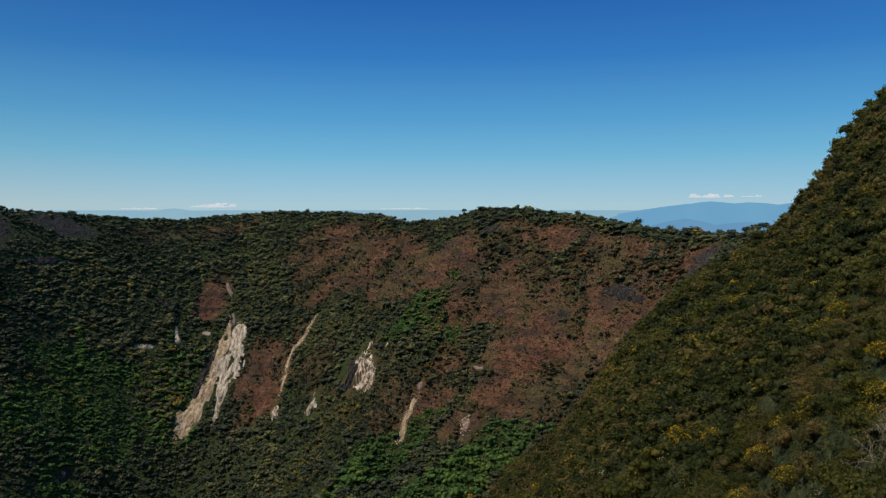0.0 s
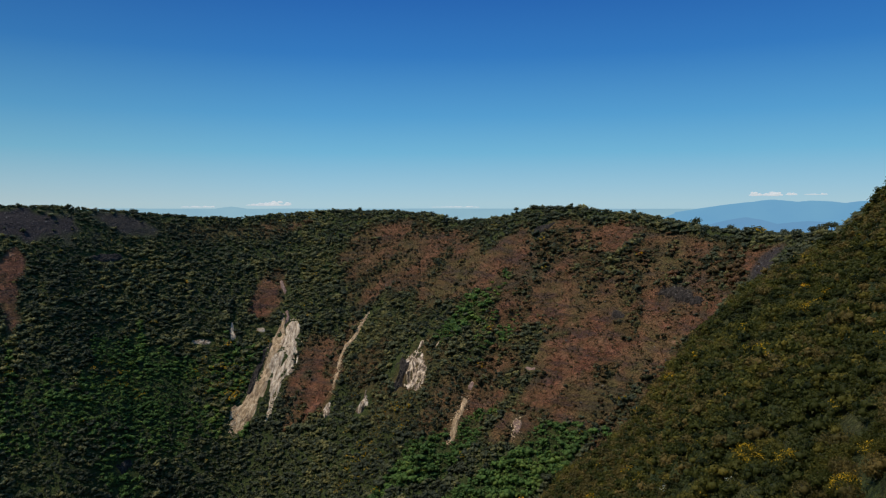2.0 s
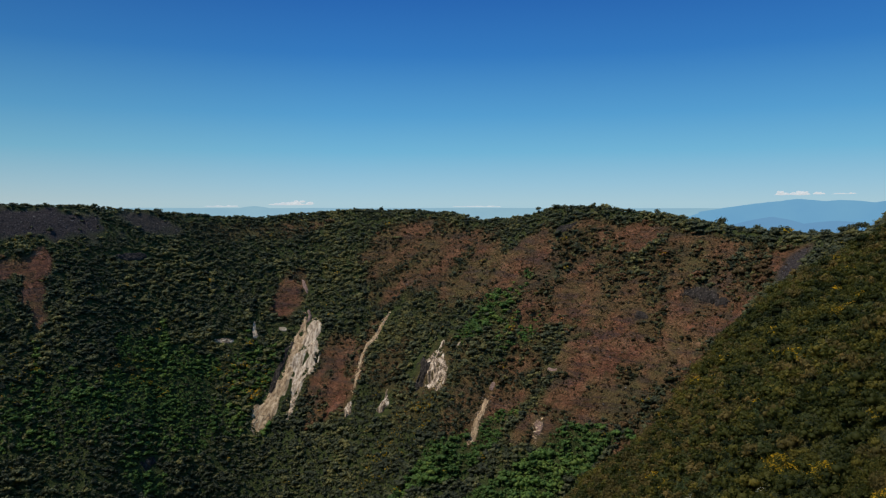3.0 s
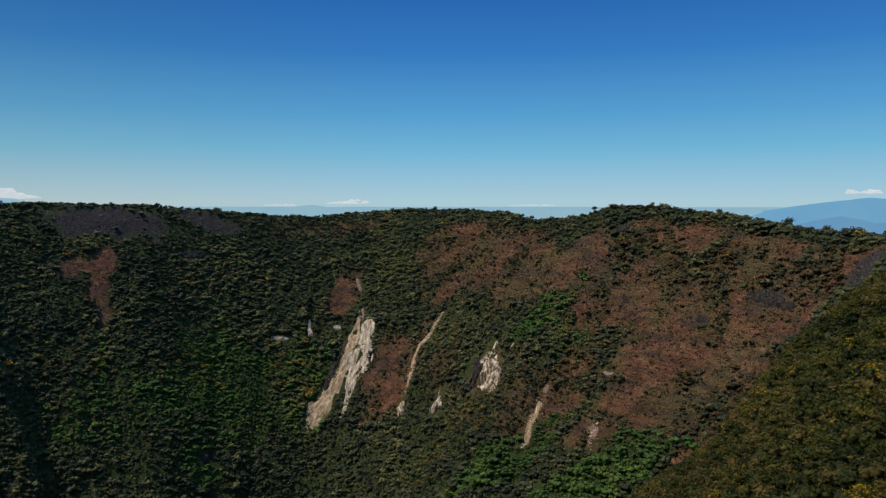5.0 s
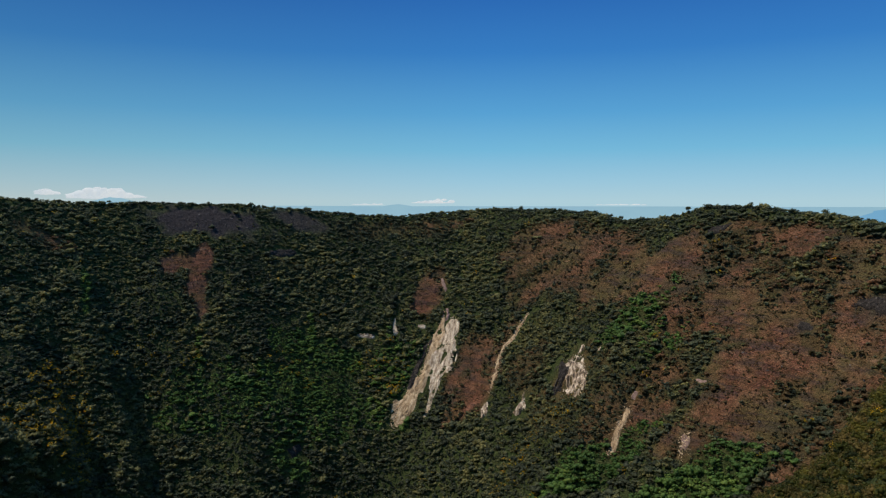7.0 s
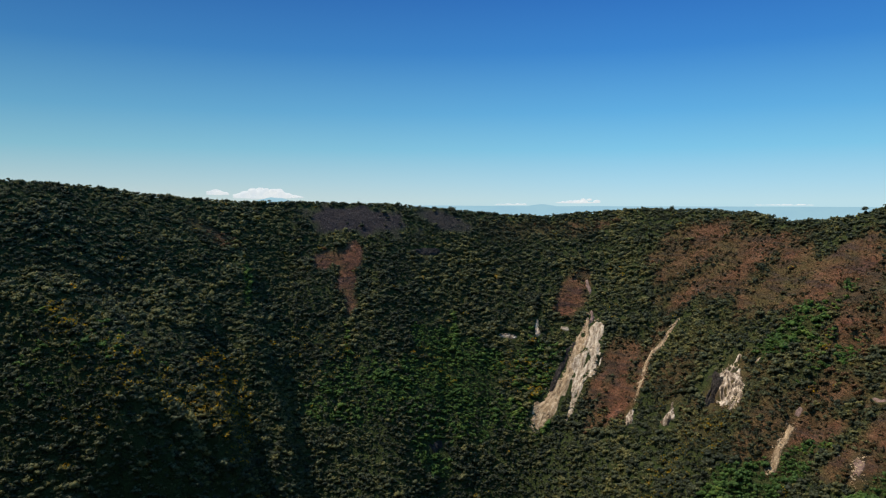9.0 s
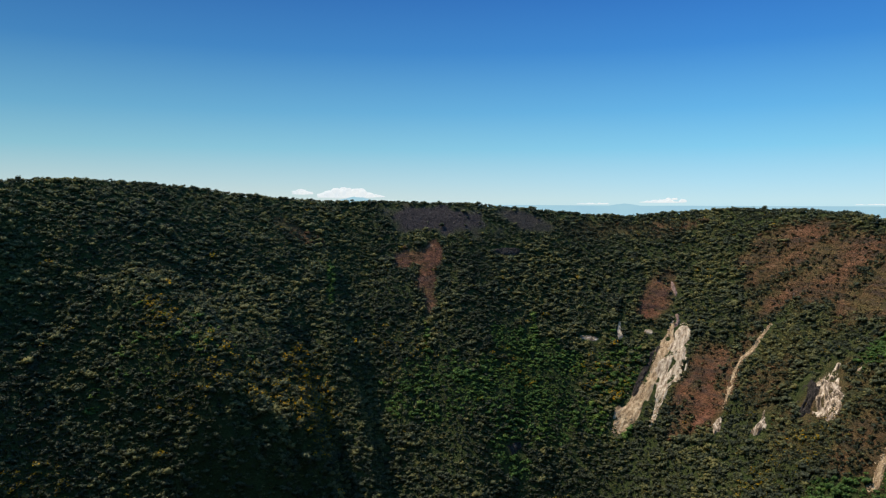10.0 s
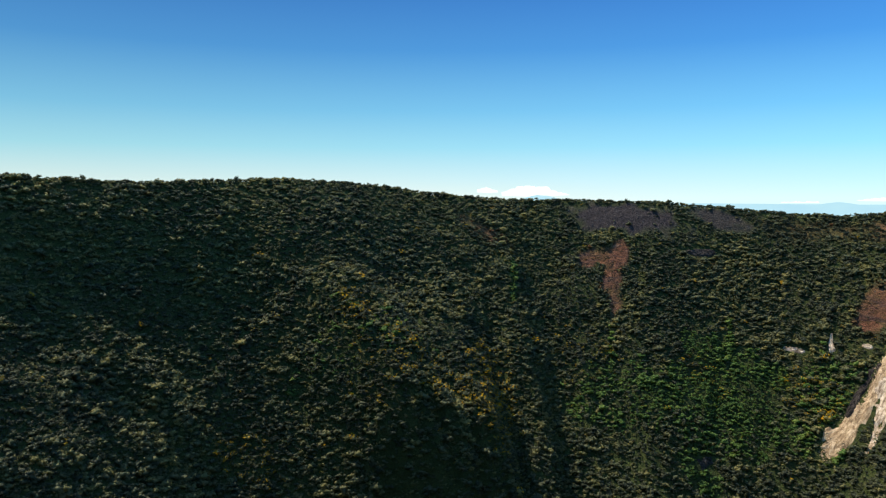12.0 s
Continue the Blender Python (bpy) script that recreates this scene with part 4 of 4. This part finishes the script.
def crown_mesh(name, g, mat, leaves, lobes, leaf, flat, lift, tone):
    v, f = tree_shape(g, leaves, lobes, leaf, flat, ICO1, lift, 0.25, 0.8)
    k = np.clip(tone + 0.12 * g.standard_normal(len(f)), 0, 1)
    return mesh_from(name, v, f, mat, True, [("tone", "FACE", k)])


def plant(name, label, category, group, crown, stem, blossom=None, heads="yellow flower heads"):
    """A tree or shrub of unit size: an empty at its foot with trunk, crown and, where it flowers, blossom."""
    base = tagged(new(name), label, category, group)
    part("trunk", stem, base)
    part("crown", crown, base)
    if blossom:
        part("blossom", blossom, base, heads)
    return base


def place(first, used, x, y, z, size, tall, g):
    m = Matrix.Translation((x, y, z)) @ Matrix.Rotation(g.uniform(0, 6.28), 4, "Z")
    ob = first
    if id(first) in used:
        ob = copy_thing(first, m)
    used.add(id(first))
    ob.matrix_basis = m @ Matrix.Diagonal((size, size, tall, 1))
    return ob


def near_shrubs():
    g = np.random.default_rng(21)
    group = "shrubs on the near hillside"
    kinds = []
    for i in range(4):
        kinds.append(plant("shrub", "dense green leafy shrub on the steep hillside", "shrub", group,
                           crown_mesh("crown", g, LEAVES_HILL, 1500, 9, 0.036, 0.85, 0.46, g.uniform(0.25, 0.8)), stem_mesh("trunk", g, BARK, 0.5, 0.3)))
    for i in range(3):
        kinds.append(plant("dry_shrub", "half-dry olive brown shrub on the steep hillside", "shrub", group,
                           crown_mesh("crown", g, LEAVES_STRAW, 1500, 9, 0.031, 0.8, 0.44, g.uniform(0.2, 0.9)), stem_mesh("trunk", g, BARK, 0.5, 0.34, 6)))
    for i in range(2):
        v, f = blossom_shape(g, 420, 0.030)
        kinds.append(plant("flowering_shrub", "shrub in yellow blossom on the steep hillside", "shrub", group,
                           crown_mesh("crown", g, LEAVES_HILL, 1200, 9, 0.038, 0.85, 0.46, 0.7), stem_mesh("trunk", g, BARK, 0.5, 0.3),
                           mesh_from("blossom", v, f, BLOSSOM, False, [("tone", "FACE", g.uniform(0, 1, len(f)))])))
    v, f = blossom_shape(g, 160, 0.028)
    kinds.append(plant("white_flowering_shrub", "small shrub with white flower heads on the steep hillside", "shrub", group,
                       crown_mesh("crown", g, LEAVES_HILL, 500, 8, 0.045, 0.85, 0.46, 0.6), stem_mesh("trunk", g, BARK, 0.5, 0.3),
                       mesh_from("blossom", v, f, WHITE_BLOSSOM, False, [("tone", "FACE", g.uniform(0, 1, len(f)))]), "white flower heads"))
    x, y = scatter(2.75, -36, 0, 66, NEAR_REACH, 15)
    z = height(x, y)
    dip = np.degrees(np.arctan2(z, np.hypot(x, y)))
    az, r = polar(x, y)
    keep = (shoulder(x, y) > crater(x, y) - 4) & (dip > -25) & (az < -10)
    x, y, z = x[keep], y[keep], z[keep]
    used = set()
    for px, py, pz in zip(x, y, z):
        if any(math.hypot(px - bx, py - by) < 3.3 for bx, by in SPECIAL):
            continue
        k = g.uniform()
        dry = 0.22 + 0.5 * float(fractal(np.array([px]), np.array([py]), 50, 3, 83)[0])
        kind = kinds[g.integers(4, 7)] if k < dry else kinds[g.integers(7, 9)] if k > 0.985 else kinds[g.integers(0, 4)]
        size = 2.6 + 3.6 * g.uniform() ** 1.5
        place(kind, used, px, py, pz - 0.1 * size, size, size * g.uniform(0.75, 1.25), g)
    for bx, by, size in WHITE_BUSHES:
        place(kinds[9], used, bx, by, float(height(bx, by)) - 0.2, size, size * 0.9, g)
    for bx, by, size in BUSHES:
        place(kinds[7 + int(bx) % 2], used, bx, by, float(height(bx, by)) - 0.3, size, size * 0.95, g)


def bare_branches(vs, fs, g, a, way, length, thick, depth):
    b = a + way * length
    limb(vs, fs, a, b, thick, thick * 0.65, 4)
    if depth == 0:
        return
    for i in range(3 if depth > 1 else 4):
        w = way + 0.75 * g.standard_normal(3) + np.array((0, 0, 0.15))
        bare_branches(vs, fs, g, a + way * length * g.uniform(0.55, 1.0), w / np.linalg.norm(w), length * g.uniform(0.55, 0.8), thick * 0.55, depth - 1)


def bare_tree(x, y, tall, seed):
    g = np.random.default_rng(seed)
    base = tagged(new("bare_tree"), "leafless grey tree with fine spreading twigs", "tree")
    base.location = (x, y, float(height(x, y)) - 0.2)
    for i in range(4):
        vs, fs = [], []
        w = np.array((0.55 * math.cos(1.6 * i + 0.4), 0.55 * math.sin(1.6 * i + 0.4), 1.0))
        bare_branches(vs, fs, g, np.array((0, 0, 0.0)), w / np.linalg.norm(w), tall * 0.36, tall * 0.0074, 4)
        part("branch", mesh_from("branch", np.concatenate(vs), np.concatenate(fs), DEAD_WOOD, True), base)


BUSHES = ((54.2, 160.1, 6.0), (54.4, 138.8, 5.6), (52.9, 115.4, 4.9), (54.9, 103.0, 4.1), (55.1, 105.8, 3.1), (56.9, 115.6, 4.2), (68.4, 125.5, 4.1), (46.9, 94.0, 4.1), (51.0, 80.9, 3.9), (67.8, 122.6, 4.1), (56.7, 90.4, 3.6), (68.3, 120.2, 4.2), (102.4, 246.7, 5.5), (104.2, 173.0, 4.5))
BARE = ((43.8, 66.3, 8.1, 41), (43.7, 69.6, 5.8, 42))
WHITE_BUSHES = ((50.5, 159.7, 2.4), (47.9, 106.1, 1.8), (43.5, 80.1, 1.5), (46.1, 84.9, 1.3), (45.1, 194.0, 3.0))
SPECIAL = [(b[0], b[1]) for b in (*BUSHES, *BARE, *WHITE_BUSHES)]
RIM_TREES = ((-15.36, 14, 16, 3), (-23.83, 12, 17, 2), (-23.25, 12, 13, 4), (-24.4, 12, 16, 0), (-19.69, 18, 12, 1), (-19.0, 14, 12, 2), (-22.21, 12, 14, 2), (-21.38, 11, 11, 1), (-10.79, 10, 11, 3), (-17.84, 11, 11, 3), (-1.74, 10, 13, 0), (-3.01, 12, 9, 2), (-6.05, 5, 13, 2), (8.25, 8, 10, 2), (3.14, 8, 12, 0), (27.79, 9, 11, 1), (10.84, 9, 11, 1), (49.57, 7, 9, 2), (48.95, 7, 9, 3), (75.11, 9, 11, 1), (64.75, 8, 10, 1), (27.59, 13, 11, 4), (78.65, 14, 11, 2), (76.09, 16, 10, 2))
near_shrubs()
for tx, ty, tt, ts in BARE:
    bare_tree(tx, ty, tt, ts)


def rim_trees():
    """Trees that stand out singly against the sky along the crater's rim."""
    g = np.random.default_rng(33)
    kinds = []
    for i, (flat, lift, stem) in enumerate(((0.7, 0.6, 0.6), (0.95, 0.48, 0.5), (0.8, 0.52, 0.55), (1.0, 0.46, 0.45), (0.65, 0.62, 0.62))):
        label = "tall dark green rim tree with an open flat crown" if flat < 0.75 else "dark green round-crowned tree on the crater rim"
        kinds.append(plant("rim_tree", label, "tree", "trees along the rim",
                           crown_mesh("crown", g, LEAVES, 240, 7, 0.075, flat, lift, 0.25), stem_mesh("trunk", g, BARK, stem, 0.3, 5, 0.028)))
    used = set()
    for bearing, size, tall, kind in RIM_TREES:
        stand_on_rim(kinds[kind], used, bearing, size, tall, g)
    for b in np.arange(-24, 84, 0.72):
        bb = b + g.uniform(-0.3, 0.3)
        if g.uniform() < 0.78:
            size = g.uniform(3.5, 8.0)
            stand_on_rim(kinds[int(g.integers(0, 5))], used, bb, size, size * g.uniform(0.8, 1.25), g)


def stand_on_rim(kind, used, bearing, size, tall, g):
    r = np.arange(500, 1500, 1.0)
    a = radians(bearing)
    x, y = -math.sin(a) * r, math.cos(a) * r
    phi, d = polar(x, y, *CENTRE)
    z = height(x, y)
    k = int(np.argmax(np.where(np.abs(d - rim_radius(phi)) < 25, z / r, -9)))
    place(kind, used, x[k], y[k], z[k] - 0.3, size, tall, g)


rim_trees()


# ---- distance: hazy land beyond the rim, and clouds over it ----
# air haze given as self-glowing tints, one for each strip of far land
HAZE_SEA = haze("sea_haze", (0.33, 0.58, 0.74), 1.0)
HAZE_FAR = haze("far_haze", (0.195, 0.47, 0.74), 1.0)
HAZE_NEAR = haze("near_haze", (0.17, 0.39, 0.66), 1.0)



def far_land(name, reach, base, peaks, rough, mat, label):
    """A strip of far hills: peaks as bearing, half width and height in degrees over the base."""
    b = np.arange(-60, 110, 0.08)
    top = base + rough * fractal(b, b * 0, 5, 5, int(reach))
    for at, half, tall in peaks:
        top = np.maximum(top, base + tall * np.clip(1 - np.abs((b - at) / half) ** 1.25, 0, 1) + rough * fractal(b, b * 0, 2.0, 4, 77))
    rows, n = [], len(b)
    for u in np.linspace(0, 1, 7):
        el = np.radians(-14 + (top + 14) * (1 - (1 - u) ** 2))
        r = reach * (0.9 + 0.1 * u)
        rows.append(np.stack([-np.sin(np.radians(b)) * r, np.cos(np.radians(b)) * r, r * np.tan(el)], 1))
    i, j = np.meshgrid(np.arange(6), np.arange(n - 1), indexing="ij")
    f = np.stack([i * n + j, i * n + j + 1, (i + 1) * n + j + 1, (i + 1) * n + j], -1).reshape(-1, 4)
    tagged(new(name, mesh_from(name, np.concatenate(rows), f, mat, True)), label, "far hills", kind="structure")


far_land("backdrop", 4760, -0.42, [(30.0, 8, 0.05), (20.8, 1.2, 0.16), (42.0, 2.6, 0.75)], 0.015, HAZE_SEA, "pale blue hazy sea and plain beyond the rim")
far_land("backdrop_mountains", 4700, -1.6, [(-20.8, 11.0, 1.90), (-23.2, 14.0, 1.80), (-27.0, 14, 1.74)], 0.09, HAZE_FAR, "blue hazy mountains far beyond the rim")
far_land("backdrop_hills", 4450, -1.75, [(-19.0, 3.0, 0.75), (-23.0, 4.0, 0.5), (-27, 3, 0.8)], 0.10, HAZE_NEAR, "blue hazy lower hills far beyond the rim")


def cloud_material():
    m, n, l, bsdf, out = material("cloud")
    k = noise_node(n, l, 0.02, 5)
    # sunlit white is put in as emission; the base colour stays dark
    l.new(ramp(n, l, k, [(0.3, (0.08, 0.085, 0.09)), (0.7, (0.12, 0.12, 0.12))]), bsdf.inputs["Base Color"])
    l.new(ramp(n, l, k, [(0.3, (0.76, 0.88, 1.0)), (0.7, (0.88, 0.95, 1.0))]), bsdf.inputs["Emission Color"])
    bsdf.inputs["Emission Strength"].default_value = 0.84
    bsdf.inputs["Roughness"].default_value = 1
    bsdf.inputs["Specular IOR Level"].default_value = 0
    return m


CLOUD = cloud_material()


def cloud(bearing, dip, wide, tall, puffs, seed, label, reach=4780):
    """A flat-based heap of puffs, sizes in metres."""
    g = np.random.default_rng(seed)
    v0, f0 = ico(2)
    lean = g.uniform(-0.4, 0.4)
    # a low bank that the puffs rise from
    vs, fs = [v0 * (wide * 0.5, 24, tall * 0.16)], [f0]
    for i in range(1, puffs * 3 + 1):
        u = g.uniform(-1, 1)
        top = tall * (1 - abs(u - lean) ** 1.5 / 1.6) * g.uniform(0.55, 1.0)
        r = max(tall * g.uniform(0.16, 0.34), 3.0)
        wide_r = r * g.uniform(1.1, 1.7) + 0.02 * wide
        v = v0 * (1 + 0.22 * np.array([noise.noise(Vector(p) * 2.6 + Vector((i * 7, seed, 0))) for p in v0]))[:, None] * (wide_r, wide_r, r)
        zc = max(g.uniform(0.0, 1.0) * (top - r), 0.0)
        v[:, 2] = np.maximum(v[:, 2] + zc, -0.1 * tall)
        vs.append(v + (u * wide * 0.46, g.uniform(-20, 20), 0))
        fs.append(f0 + i * len(v0))
    me = mesh_from("cloud", np.concatenate(vs), np.concatenate(fs), CLOUD, True)
    ob = tagged(new("cloud", me), label, "cloud", "clouds on the horizon")
    a = radians(bearing)
    ob.matrix_world = Matrix.Translation((-math.sin(a) * reach, math.cos(a) * reach, reach * math.tan(radians(dip)))) @ Matrix.Rotation(a, 4, "Z")


cloud(42.75, 0.30, 330, 84, 11, 1, "white heaped cloud on the horizon")
cloud(46.21, 0.52, 118, 42, 5, 2, "small white puff beside the heaped cloud")
cloud(40.57, 0.28, 152, 30, 6, 3, "thin white cloud tail by the heaped cloud")
cloud(18.05, -0.14, 297, 30, 9, 4, "flat white cloud low over the rim")
cloud(23.21, -0.29, 209, 13, 6, 5, "thin white cloud streak on the horizon")
cloud(-19.50, 0.60, 76, 30, 4, 6, "small white puff over the far mountain")
cloud(-20.70, 0.60, 99, 34, 5, 7, "small white puff over the mountain top")
cloud(-21.90, 0.63, 53, 22, 4, 8, "small white puff over the far mountain")
cloud(3.13, -0.31, 343, 9, 7, 9, "faint thin cloud line on the horizon")
cloud(-23.50, 0.63, 137, 11, 5, 10, "thin cloud streak over the far mountain")
